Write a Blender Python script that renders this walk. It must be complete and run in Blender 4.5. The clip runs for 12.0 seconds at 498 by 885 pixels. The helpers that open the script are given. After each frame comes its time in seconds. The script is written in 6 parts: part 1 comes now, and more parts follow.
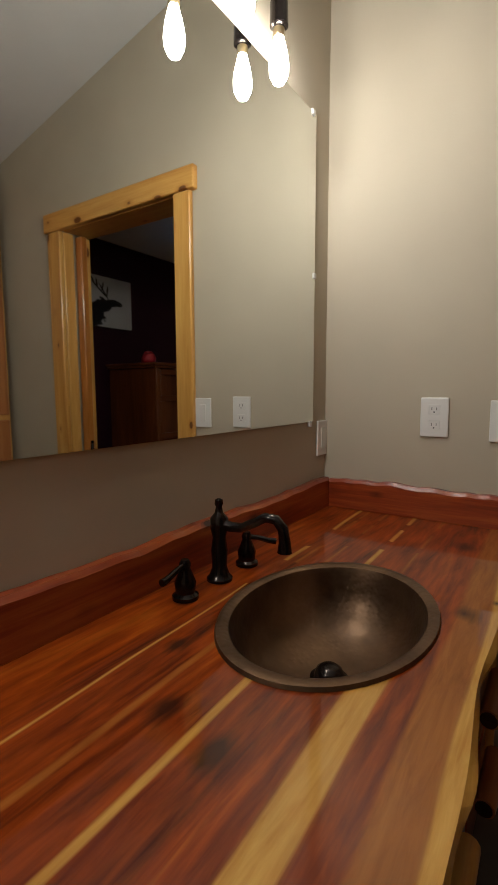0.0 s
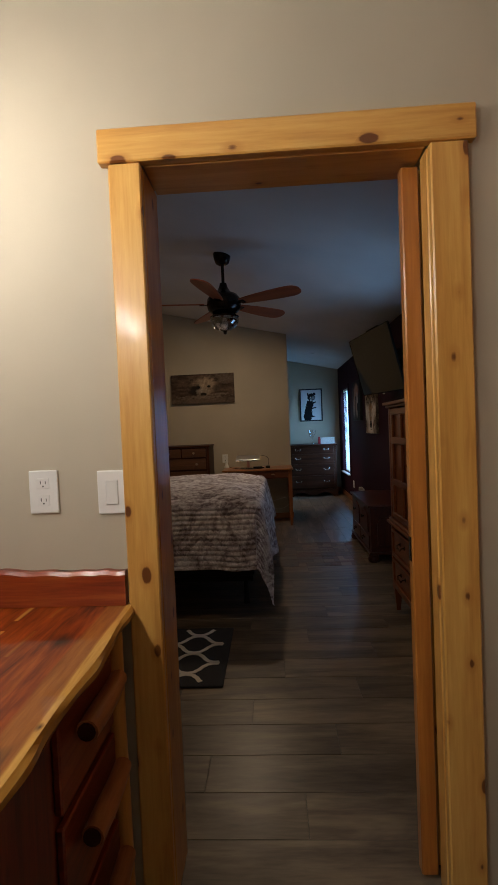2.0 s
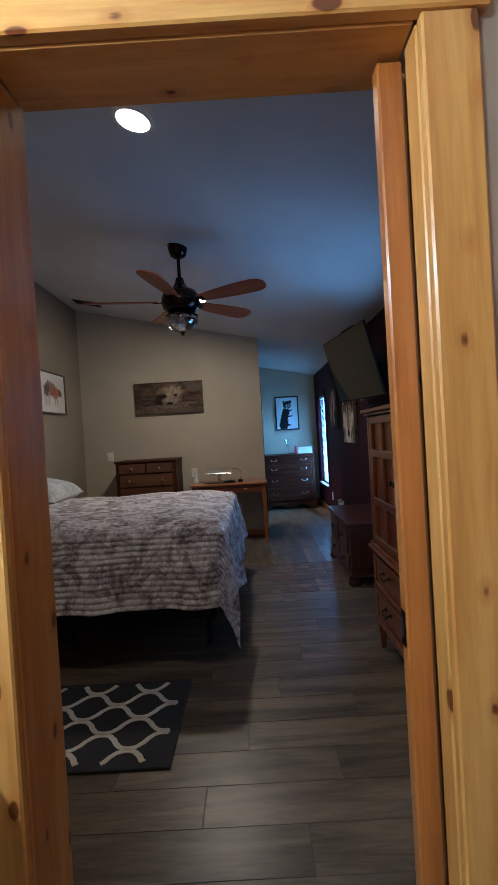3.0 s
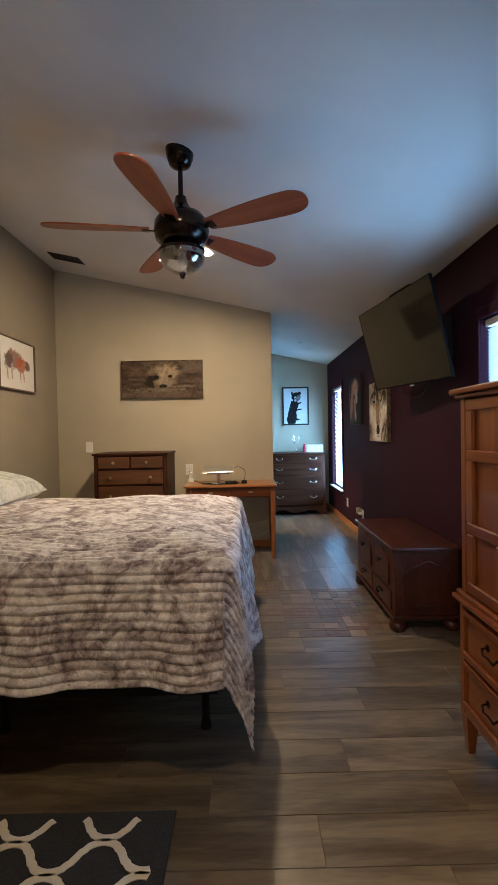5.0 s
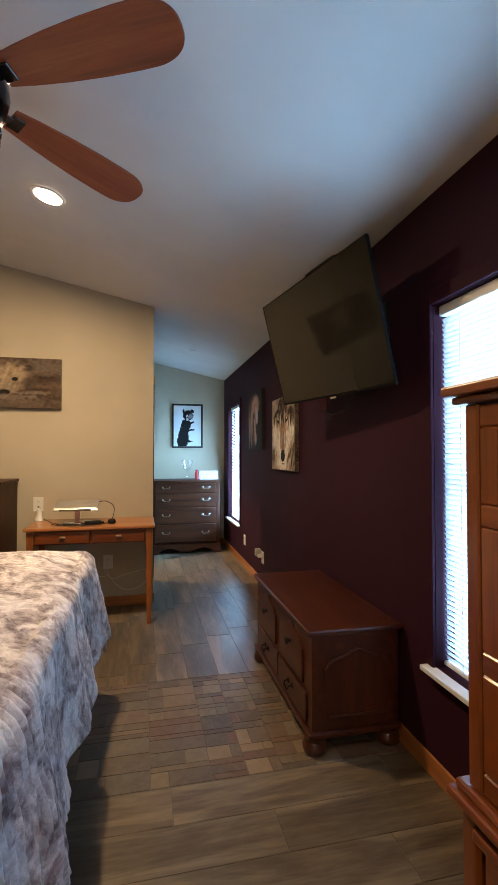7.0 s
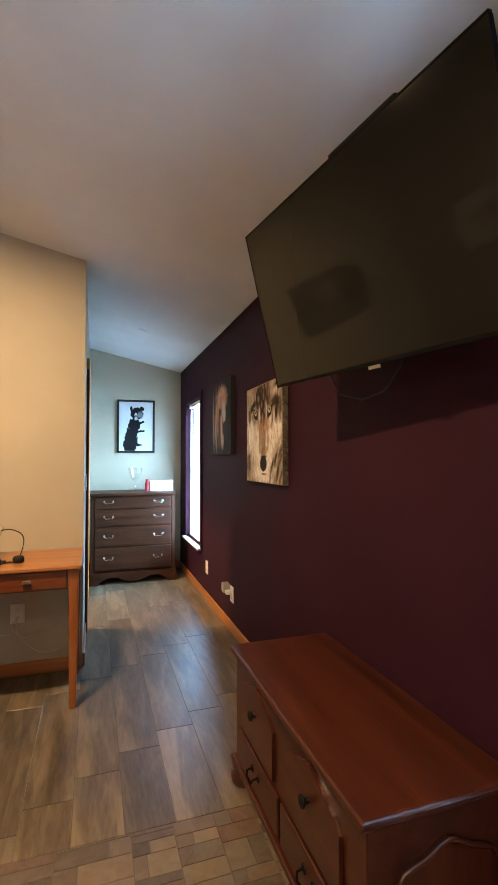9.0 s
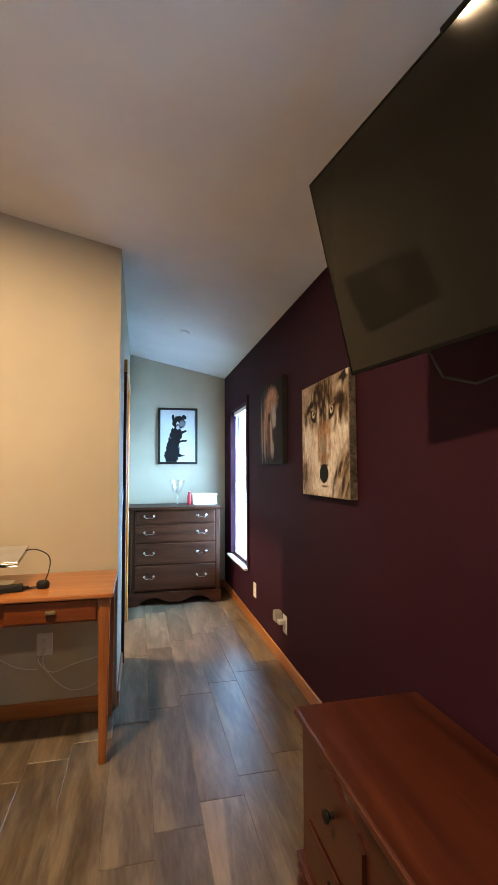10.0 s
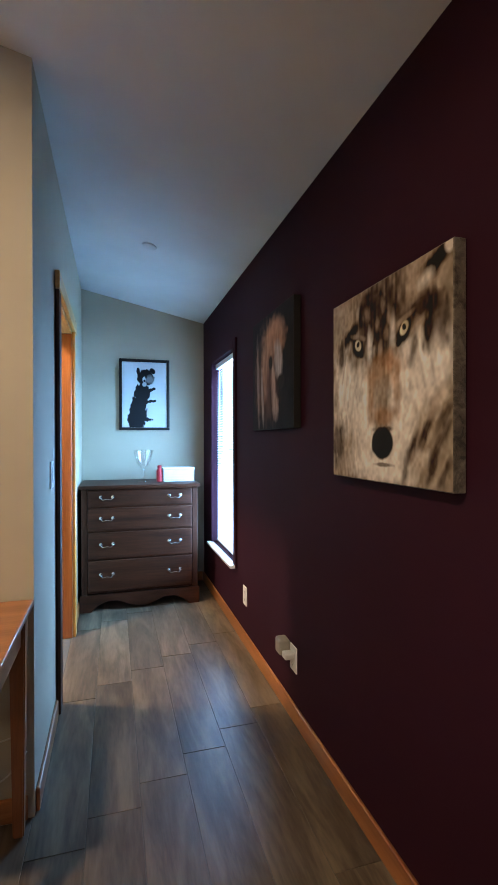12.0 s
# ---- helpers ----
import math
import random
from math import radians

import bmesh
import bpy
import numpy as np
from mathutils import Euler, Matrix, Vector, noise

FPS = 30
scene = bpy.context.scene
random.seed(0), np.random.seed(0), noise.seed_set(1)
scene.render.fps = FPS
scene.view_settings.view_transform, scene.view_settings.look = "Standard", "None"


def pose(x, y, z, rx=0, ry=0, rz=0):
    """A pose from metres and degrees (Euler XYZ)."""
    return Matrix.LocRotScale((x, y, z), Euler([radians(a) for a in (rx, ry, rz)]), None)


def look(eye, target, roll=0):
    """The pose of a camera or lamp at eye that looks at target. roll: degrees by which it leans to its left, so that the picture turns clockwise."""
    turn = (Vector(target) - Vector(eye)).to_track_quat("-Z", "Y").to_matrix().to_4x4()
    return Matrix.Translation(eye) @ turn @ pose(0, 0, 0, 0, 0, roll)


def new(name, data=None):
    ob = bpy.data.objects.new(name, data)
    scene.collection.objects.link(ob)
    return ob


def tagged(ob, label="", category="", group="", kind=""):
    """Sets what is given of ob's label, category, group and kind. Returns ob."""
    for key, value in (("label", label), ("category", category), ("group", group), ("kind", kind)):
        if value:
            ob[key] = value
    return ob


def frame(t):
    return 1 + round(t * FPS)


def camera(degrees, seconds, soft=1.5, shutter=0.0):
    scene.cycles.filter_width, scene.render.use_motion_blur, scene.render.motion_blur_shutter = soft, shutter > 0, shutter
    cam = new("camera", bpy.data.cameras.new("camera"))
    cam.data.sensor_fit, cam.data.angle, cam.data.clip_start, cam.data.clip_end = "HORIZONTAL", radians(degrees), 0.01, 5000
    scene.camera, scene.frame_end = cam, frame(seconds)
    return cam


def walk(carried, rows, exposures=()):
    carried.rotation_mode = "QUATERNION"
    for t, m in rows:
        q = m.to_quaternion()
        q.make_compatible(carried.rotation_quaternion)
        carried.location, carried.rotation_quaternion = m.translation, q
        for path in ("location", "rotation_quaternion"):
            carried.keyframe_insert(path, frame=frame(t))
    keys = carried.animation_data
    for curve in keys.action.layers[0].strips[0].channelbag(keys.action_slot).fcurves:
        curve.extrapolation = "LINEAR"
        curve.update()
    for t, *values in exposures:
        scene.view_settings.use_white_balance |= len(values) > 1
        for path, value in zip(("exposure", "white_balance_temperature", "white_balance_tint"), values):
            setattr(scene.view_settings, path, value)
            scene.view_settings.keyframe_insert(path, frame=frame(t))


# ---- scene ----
cam = camera(55.9, 12.0)
PATH = [
    (0, (0.628, 1.009, 1.26), (-0.479, 2.66, 1.04), -0.2),
    (0.5, (0.675, 1.048, 1.29), (-0.176, 2.852, 1.145), 0.9),
    (1, (0.723, 1.063, 1.325), (0.201, 2.992, 1.247), 0.3),
    (1.5, (0.829, 1.114, 1.332), (0.618, 3.102, 1.272), -1.2),
    (2, (0.939, 1.239, 1.331), (0.842, 3.236, 1.269), -2.4),
    (2.5, (1.083, 1.447, 1.35), (0.942, 3.441, 1.286), -3.2),
    (3, (1.052, 1.694, 1.354), (1.039, 3.694, 1.324), -3.4),
    (3.2, (1.002, 1.815, 1.333), (1.041, 3.814, 1.311), -3.0),
    (4.8, (0.909, 2.631, 1.319), (0.864, 4.63, 1.276), -1.6),
    (5, (0.903, 2.709, 1.313), (0.915, 4.709, 1.268), -1.1),
    (5.5, (0.98, 2.972, 1.331), (1.028, 4.971, 1.306), -1.4),
    (6, (1.028, 3.25, 1.303), (1.305, 5.23, 1.257), -0.8),
    (6.5, (0.997, 3.485, 1.327), (1.48, 5.426, 1.316), 0.2),
    (7, (1.116, 3.74, 1.327), (1.556, 5.69, 1.375), 0.0),
    (7.5, (1.17, 4.037, 1.306), (1.692, 5.967, 1.338), -0.8),
    (7.7, (1.174, 4.148, 1.315), (1.773, 6.055, 1.338), -1.2),
    (9.5, (1.292, 4.996, 1.34), (1.902, 6.898, 1.438), 0.2),
    (10, (1.321, 5.209, 1.323), (1.774, 7.153, 1.446), -0.3),
    (10.5, (1.408, 5.496, 1.321), (1.723, 7.47, 1.372), -1.0),
    (11, (1.346, 5.771, 1.308), (1.774, 7.725, 1.282), -1.5),
    (11.5, (1.367, 5.978, 1.302), (1.868, 7.914, 1.288), -0.9),
    (12, (1.476, 6.247, 1.319), (2.029, 8.169, 1.309), -0.1),
]
EXPOSURES = [(0.0, -1.15, 5950, 10), (0.5, -1.35, 5950, 10), (1.0, -1.4, 5950, 10), (1.5, -1.2, 6100, 12), (2.0, -0.7, 6100, 12), (2.5, -0.3, 5550, 10), (3.2, 0.36, 4600, 6), (4.8, 1.18, 5800, 6),
             (5.5, 1.33, 6150, 6), (6.5, 1.38, 6550, 8), (7.0, 1.38, 6800, 10), (7.5, 1.22, 6900, 10), (9.5, 2.05, 7400, 14), (10.0, 1.92, 7000, 12), (10.5, 1.65, 6700, 11), (11.0, 1.45, 6000, 9), (11.5, 1.48, 6000, 10), (12.0, 1.42, 5850, 10)]
walk(cam, [(t, look(eye, target, roll)) for t, eye, target, roll in PATH], EXPOSURES)

# ---- world and light ----
world = bpy.data.worlds.new("world")
scene.world = world
world.use_nodes = True
wn = world.node_tree
sky = wn.nodes.new("ShaderNodeTexSky")
sky.sky_type = "NISHITA"
sky.sun_disc = False
sky.sun_elevation = radians(8)
sky.sun_rotation = radians(250)
wn.links.new(sky.outputs[0], wn.nodes["Background"].inputs[0])
wn.nodes["Background"].inputs[1].default_value = 0.08

CAN_POWER = 500.0      # emission of the recessed lamp past the fan
CAN_DIM = 140.0        # the one near the doorway
BULB_POWER = 310.0      # emission of the vanity bulbs
WINDOW_WATTS = 27.0    # sky light in each window opening
WINDOW_COLOUR = (0.30, 0.61, 1.0)


def window_light(name, y, z, w, h, share=1.0):
    la = bpy.data.lights.new(name, "AREA")
    la.shape, la.size, la.size_y = "RECTANGLE", w, h
    la.energy, la.color = WINDOW_WATTS * share, WINDOW_COLOUR
    ob = new(name, la)
    ob.matrix_world = pose(2.40, y, z, 0, 90, 0)
    return ob


window_light("window_skylight", 5.07, 1.2, 1.40, 0.70)
window_light("window_skylight", 9.80, 1.2, 1.40, 0.70, 2.1)

# ---- materials ----


def nodes_of(name):
    m = bpy.data.materials.new(name)
    m.use_nodes = True
    nt = m.node_tree
    return m, nt, nt.nodes["Principled BSDF"]


def coords(nt, scale=(1, 1, 1), spread=7.0):
    """Object coordinates, shifted at random for each object, then scaled."""
    tc = nt.nodes.new("ShaderNodeTexCoord")
    info = nt.nodes.new("ShaderNodeObjectInfo")
    add = nt.nodes.new("ShaderNodeVectorMath")
    add.operation = "ADD"
    mul = nt.nodes.new("ShaderNodeVectorMath")
    mul.operation = "SCALE"
    mul.inputs[0].default_value = (spread, spread * 1.7, spread * 0.6)
    nt.links.new(info.outputs["Random"], mul.inputs["Scale"])
    nt.links.new(tc.outputs["Object"], add.inputs[0])
    nt.links.new(mul.outputs[0], add.inputs[1])
    mp = nt.nodes.new("ShaderNodeMapping")
    mp.inputs["Scale"].default_value = scale
    nt.links.new(add.outputs[0], mp.inputs[0])
    return mp.outputs[0]


def noise_tex(nt, vec, scale, detail=4.0, rough=0.55, distort=0.0):
    n = nt.nodes.new("ShaderNodeTexNoise")
    n.inputs["Scale"].default_value = scale
    n.inputs["Detail"].default_value = detail
    n.inputs["Roughness"].default_value = rough
    n.inputs["Distortion"].default_value = distort
    nt.links.new(vec, n.inputs["Vector"])
    return n.outputs["Fac"]


def ramp(nt, fac, stops):
    r = nt.nodes.new("ShaderNodeValToRGB")
    els = r.color_ramp.elements
    while len(els) < len(stops):
        els.new(0.5)
    for e, (p, c) in zip(els, stops):
        e.position, e.color = p, (*c, 1)
    nt.links.new(fac, r.inputs[0])
    return r.outputs[0]


def mixc(nt, fac, a, b, mode="MIX"):
    m = nt.nodes.new("ShaderNodeMix")
    m.data_type, m.blend_type = "RGBA", mode
    for sock, v in ((m.inputs[0], fac), (m.inputs[6], a), (m.inputs[7], b)):
        if isinstance(v, (int, float)):
            sock.default_value = v
        elif isinstance(v, tuple):
            sock.default_value = (*v, 1)
        else:
            nt.links.new(v, sock)
    return m.outputs[2]


def bump(nt, bsdf, height, strength=0.2, dist=0.002):
    b = nt.nodes.new("ShaderNodeBump")
    b.inputs["Strength"].default_value = strength
    b.inputs["Distance"].default_value = dist
    nt.links.new(height, b.inputs["Height"])
    nt.links.new(b.outputs[0], bsdf.inputs["Normal"])


def paint(name, colour, rough=0.6, grain=240.0, strength=0.12, blotch=0.06, spec=0.4):
    m, nt, b = nodes_of(name)
    v = coords(nt, spread=0)
    big = noise_tex(nt, v, 1.7, 3)
    dark = tuple(c * (1 - blotch) for c in colour)
    light = tuple(min(1, c * (1 + blotch)) for c in colour)
    nt.links.new(ramp(nt, big, [(0.3, dark), (0.7, light)]), b.inputs["Base Color"])
    b.inputs["Roughness"].default_value = rough
    b.inputs["Specular IOR Level"].default_value = spec
    bump(nt, b, noise_tex(nt, v, grain, 2), strength, 0.001)
    return m


def plain(name, colour, rough=0.5, metal=0.0, grain=0.0, var=0.08):
    m, nt, b = nodes_of(name)
    v = coords(nt)
    n = noise_tex(nt, v, 14, 4)
    nt.links.new(ramp(nt, n, [(0.25, tuple(c * (1 - var) for c in colour)), (0.75, tuple(min(1, c * (1 + var)) for c in colour))]), b.inputs["Base Color"])
    b.inputs["Roughness"].default_value = rough
    b.inputs["Metallic"].default_value = metal
    if grain:
        bump(nt, b, noise_tex(nt, v, grain, 3), 0.25, 0.001)
    return m


def wood(name, dark, mid, light, axis=0, rough=0.35, knots=0.0, coat=0.0, fine=1.0, contrast=1.0):
    """Wood with its grain along an axis; knots: size of the dark knots in metres."""
    m, nt, b = nodes_of(name)
    along = [14.0, 14.0, 14.0]
    along[axis] = 0.9
    v = coords(nt, tuple(along))
    wide = noise_tex(nt, v, 0.9 * fine, 3, 0.5, 0.6)
    thin = noise_tex(nt, v, 7.0 * fine, 4, 0.6, 0.3)
    g = nt.nodes.new("ShaderNodeMath")
    g.operation = "MULTIPLY_ADD"
    nt.links.new(thin, g.inputs[0])
    g.inputs[1].default_value = 0.35
    half = nt.nodes.new("ShaderNodeMath")
    half.operation = "MULTIPLY"
    half.inputs[1].default_value = 0.65
    nt.links.new(wide, half.inputs[0])
    nt.links.new(half.outputs[0], g.inputs[2])
    w = 0.17 / contrast
    col = ramp(nt, g.outputs[0], [(0.5 - w, dark), (0.5, mid), (0.5 + w, light)])
    if knots:
        kv = [13.5, 13.5, 13.5]
        kv[axis] = 7.5
        k = coords(nt, tuple(kv), 3.0)
        vo = nt.nodes.new("ShaderNodeTexVoronoi")
        vo.inputs["Scale"].default_value = 1.0
        nt.links.new(k, vo.inputs["Vector"])
        wob = nt.nodes.new("ShaderNodeMath")
        wob.operation = "MULTIPLY_ADD"
        nt.links.new(thin, wob.inputs[0])
        wob.inputs[1].default_value = 0.09
        nt.links.new(vo.outputs["Distance"], wob.inputs[2])
        sep = nt.nodes.new("ShaderNodeSeparateXYZ")
        nt.links.new(vo.outputs["Color"], sep.inputs[0])
        size = nt.nodes.new("ShaderNodeMath")
        size.operation = "MULTIPLY_ADD"
        nt.links.new(sep.outputs[0], size.inputs[0])
        size.inputs[1].default_value = 0.16
        nt.links.new(wob.outputs[0], size.inputs[2])
        halo = ramp(nt, size.outputs[0], [(knots - 0.02, (1, 1, 1)), (knots + 0.12, (0, 0, 0))])
        kn = ramp(nt, size.outputs[0], [(knots - 0.07, (1, 1, 1)), (knots - 0.03, (0, 0, 0))])
        half_halo = mixc(nt, 0.6, (0, 0, 0), halo)
        col = mixc(nt, half_halo, col, dark)
        col = mixc(nt, kn, col, (dark[0] * 0.30, dark[1] * 0.20, dark[2] * 0.16))
    nt.links.new(col, b.inputs["Base Color"])
    b.inputs["Roughness"].default_value = rough
    b.inputs["Coat Weight"].default_value = coat
    b.inputs["Coat Roughness"].default_value = 0.12
    bump(nt, b, thin, 0.12, 0.001)
    return m


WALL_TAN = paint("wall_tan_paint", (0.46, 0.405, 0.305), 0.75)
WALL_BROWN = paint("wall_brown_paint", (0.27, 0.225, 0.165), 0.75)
WALL_PURPLE = paint("wall_aubergine_paint", (0.030, 0.0064, 0.0145), 0.7, blotch=0.10, spec=0.12)
CEILING_WHITE = paint("ceiling_paint", (0.66, 0.65, 0.63), 0.85, 90, 0.3)
WHITE_PLASTIC = plain("white_plastic", (0.75, 0.74, 0.70), 0.35, var=0.03)
DARK_SLOT = plain("dark_slot", (0.02, 0.02, 0.02), 0.6)
PINE = [wood("knotty_pine_" + a, (0.45, 0.195, 0.036), (0.60, 0.315, 0.070), (0.71, 0.42, 0.115), i, 0.32, 0.30, 0.2) for i, a in enumerate("xyz")]
CEDAR = [wood("red_cedar_" + a, (0.075, 0.010, 0.003), (0.20, 0.030, 0.008), (0.36, 0.085, 0.018), i, 0.28, 0.10, 0.5) for i, a in enumerate("xyz")]
SPLASH_CEDAR = [wood("backsplash_cedar_" + a, (0.085, 0.010, 0.003), (0.25, 0.036, 0.008), (0.40, 0.10, 0.018), i, 0.3, 0.26, 0.3, 0.8, 1.3) for i, a in enumerate("xyz")]
CHERRY = [wood("cherry_wood_" + a, (0.098, 0.022, 0.005), (0.165, 0.041, 0.008), (0.24, 0.068, 0.014), i, 0.30, 0, 0.2, 1.4) for i, a in enumerate("xyz")]
MAHOGANY = [wood("mahogany_" + a, (0.027, 0.006, 0.003), (0.050, 0.011, 0.005), (0.082, 0.020, 0.008), i, 0.34, 0, 0.15, 1.4) for i, a in enumerate("xyz")]
WALNUT = [wood("walnut_" + a, (0.023, 0.007, 0.003), (0.044, 0.0135, 0.0055), (0.070, 0.023, 0.010), i, 0.5, 0, 0.0, 1.4) for i, a in enumerate("xyz")]
for w in WALNUT:
    w.node_tree.nodes["Principled BSDF"].inputs["Specular IOR Level"].default_value = 0.2
BROWN = [wood("brown_wood_" + a, (0.070, 0.026, 0.010), (0.105, 0.042, 0.016), (0.15, 0.062, 0.026), i, 0.4, 0, 0.1, 1.4) for i, a in enumerate("xyz")]
HONEY = [wood("honey_wood_" + a, (0.26, 0.085, 0.022), (0.36, 0.13, 0.036), (0.46, 0.18, 0.055), i, 0.30, 0, 0.25, 1.4) for i, a in enumerate("xyz")]
BLADE = wood("fan_blade_wood", (0.15, 0.028, 0.010), (0.24, 0.048, 0.016), (0.31, 0.075, 0.026), 0, 0.4, 0, 0.1, 1.4)
BRONZE = plain("dark_bronze", (0.032, 0.025, 0.022), 0.2, 0.85, 60)
BLACK = plain("black_plastic", (0.010, 0.010, 0.010), 0.55)
BLACK.node_tree.nodes["Principled BSDF"].inputs["Specular IOR Level"].default_value = 0.2
TV_BLACK = plain("matt_black_shell", (0.004, 0.004, 0.004), 0.6)
TV_BLACK.node_tree.nodes["Principled BSDF"].inputs["Specular IOR Level"].default_value = 0.06
BRASS = plain("aged_brass", (0.45, 0.36, 0.22), 0.35, 1.0)
CHROME = plain("nickel", (0.6, 0.6, 0.6), 0.25, 1.0)


def counter_cedar():
    """Lacquered red cedar slab with yellow sapwood streaks and a pale live edge."""
    m, nt, b = nodes_of("cedar_slab")
    v = coords(nt, (8.0, 0.9, 8.0), 0)
    broad = noise_tex(nt, v, 0.9, 3, 0.5, 1.0)
    mid = noise_tex(nt, v, 2.2, 4, 0.55, 1.2)
    fine = noise_tex(nt, v, 9.0, 4, 0.6, 0.4)
    red = ramp(nt, mid, [(0.30, (0.045, 0.005, 0.001)), (0.44, (0.175, 0.021, 0.002)), (0.58, (0.29, 0.044, 0.003)), (0.74, (0.44, 0.115, 0.008))])
    red = mixc(nt, 0.34, red, ramp(nt, fine, [(0.36, (0.045, 0.005, 0.001)), (0.66, (0.42, 0.085, 0.006))]))
    yellow = ramp(nt, fine, [(0.3, (0.46, 0.21, 0.030)), (0.7, (0.64, 0.36, 0.075))])
    orange = ramp(nt, fine, [(0.3, (0.23, 0.065, 0.008)), (0.7, (0.36, 0.125, 0.018))])
    tc = nt.nodes.new("ShaderNodeTexCoord")
    sx = nt.nodes.new("ShaderNodeSeparateXYZ")
    nt.links.new(tc.outputs["Object"], sx.inputs[0])
    slow = noise_tex(nt, coords(nt, (1.2, 1.5, 1.2), 0), 1.0, 2, 0.4)
    lean = nt.nodes.new("ShaderNodeMath")
    lean.operation = "MULTIPLY_ADD"
    nt.links.new(sx.outputs[1], lean.inputs[0])
    lean.inputs[1].default_value = 0.027
    nt.links.new(sx.outputs[0], lean.inputs[2])
    near = nt.nodes.new("ShaderNodeMath")
    near.operation = "LESS_THAN"
    nt.links.new(sx.outputs[1], near.inputs[0])
    near.inputs[1].default_value = 1.79
    far = nt.nodes.new("ShaderNodeMath")
    far.operation = "GREATER_THAN"
    nt.links.new(noise_tex(nt, coords(nt, (2.0, 5.0, 2.0), 0), 1.0, 2), far.inputs[0])
    far.inputs[1].default_value = 0.49
    past = nt.nodes.new("ShaderNodeMath")
    past.operation = "MULTIPLY"
    back = nt.nodes.new("ShaderNodeMath")
    back.operation = "GREATER_THAN"
    nt.links.new(sx.outputs[1], back.inputs[0])
    back.inputs[1].default_value = 1.95
    nt.links.new(far.outputs[0], past.inputs[0])
    nt.links.new(back.outputs[0], past.inputs[1])
    wav = nt.nodes.new("ShaderNodeMath")
    wav.operation = "MULTIPLY_ADD"
    nt.links.new(slow, wav.inputs[0])
    wav.inputs[1].default_value = 0.04
    nt.links.new(lean.outputs[0], wav.inputs[2])

    def band(at, half, soft):
        d = nt.nodes.new("ShaderNodeMath")
        d.operation = "SUBTRACT"
        nt.links.new(wav.outputs[0], d.inputs[0])
        d.inputs[1].default_value = at
        ab = nt.nodes.new("ShaderNodeMath")
        ab.operation = "ABSOLUTE"
        nt.links.new(d.outputs[0], ab.inputs[0])
        return ramp(nt, ab.outputs[0], [(half, (1, 1, 1)), (half + soft, (0, 0, 0))])

    col = red
    for at, half, soft, tone, where in ((0.490, 0.019, 0.005, yellow, near), (0.345, 0.0035, 0.003, yellow, near), (0.250, 0.003, 0.004, orange, near), (0.168, 0.0013, 0.002, yellow, near),
                                       (0.176, 0.003, 0.003, yellow, past), (0.205, 0.0025, 0.003, orange, past), (0.262, 0.002, 0.003, orange, past), (0.348, 0.003, 0.004, yellow, past), (0.43, 0.002, 0.003, orange, past),
                                       (0.585, 0.022, 0.010, orange, None), (0.638, 0.028, 0.004, yellow, None)):
        k = band(at, half, soft)
        if where:
            k = mixc(nt, 1.0, k, where.outputs[0], "MULTIPLY")
        col = mixc(nt, k, col, tone)
    streak = ramp(nt, broad, [(0.80, (0, 0, 0)), (0.82, (1, 1, 1))])
    col = mixc(nt, streak, col, orange)
    # the slab's knots, each with its own place and size
    for kx, ky, kr in ((0.140, 1.530, 0.022), (0.231, 1.413, 0.030), (0.326, 1.385, 0.028), (0.501, 1.892, 0.030), (0.437, 2.280, 0.035), (0.545, 1.969, 0.012)):
        mp = nt.nodes.new("ShaderNodeMapping")
        mp.inputs["Location"].default_value = (-kx / kr, -ky / (1.6 * kr), -0.86 / kr)
        mp.inputs["Scale"].default_value = (1 / kr, 0.625 / kr, 1 / kr)
        nt.links.new(tc.outputs["Object"], mp.inputs[0])
        ln = nt.nodes.new("ShaderNodeVectorMath")
        ln.operation = "LENGTH"
        nt.links.new(mp.outputs[0], ln.inputs[0])
        wob = nt.nodes.new("ShaderNodeMath")
        wob.operation = "MULTIPLY_ADD"
        nt.links.new(mid, wob.inputs[0])
        wob.inputs[1].default_value = 1.6
        nt.links.new(ln.outputs["Value"], wob.inputs[2])
        soft = nt.nodes.new("ShaderNodeMapRange")
        soft.inputs["From Min"].default_value = 1.0
        soft.inputs["From Max"].default_value = 1.65
        soft.inputs["To Min"].default_value = 0.9
        soft.inputs["To Max"].default_value = 0.0
        nt.links.new(wob.outputs[0], soft.inputs["Value"])
        col = mixc(nt, soft.outputs[0], col, (0.030, 0.007, 0.003))
    nt.links.new(col, b.inputs["Base Color"])
    b.inputs["Roughness"].default_value = 0.35
    b.inputs["Specular IOR Level"].default_value = 0.05
    b.inputs["Coat Weight"].default_value = 0.9
    b.inputs["Coat Roughness"].default_value = 0.02
    bump(nt, b, fine, 0.05, 0.001)
    return m


SLAB = counter_cedar()


def hammered_copper():
    m, nt, b = nodes_of("hammered_copper")
    v = coords(nt)
    vo = nt.nodes.new("ShaderNodeTexVoronoi")
    vo.feature = "SMOOTH_F1"
    vo.inputs["Scale"].default_value = 110
    nt.links.new(v, vo.inputs["Vector"])
    n = noise_tex(nt, v, 9, 4)
    nt.links.new(ramp(nt, n, [(0.3, (0.085, 0.050, 0.028)), (0.7, (0.215, 0.128, 0.070))]), b.inputs["Base Color"])
    b.inputs["Metallic"].default_value = 0.85
    b.inputs["Roughness"].default_value = 0.38
    bump(nt, b, vo.outputs["Distance"], 0.3, 0.002)
    return m


COPPER = hammered_copper()


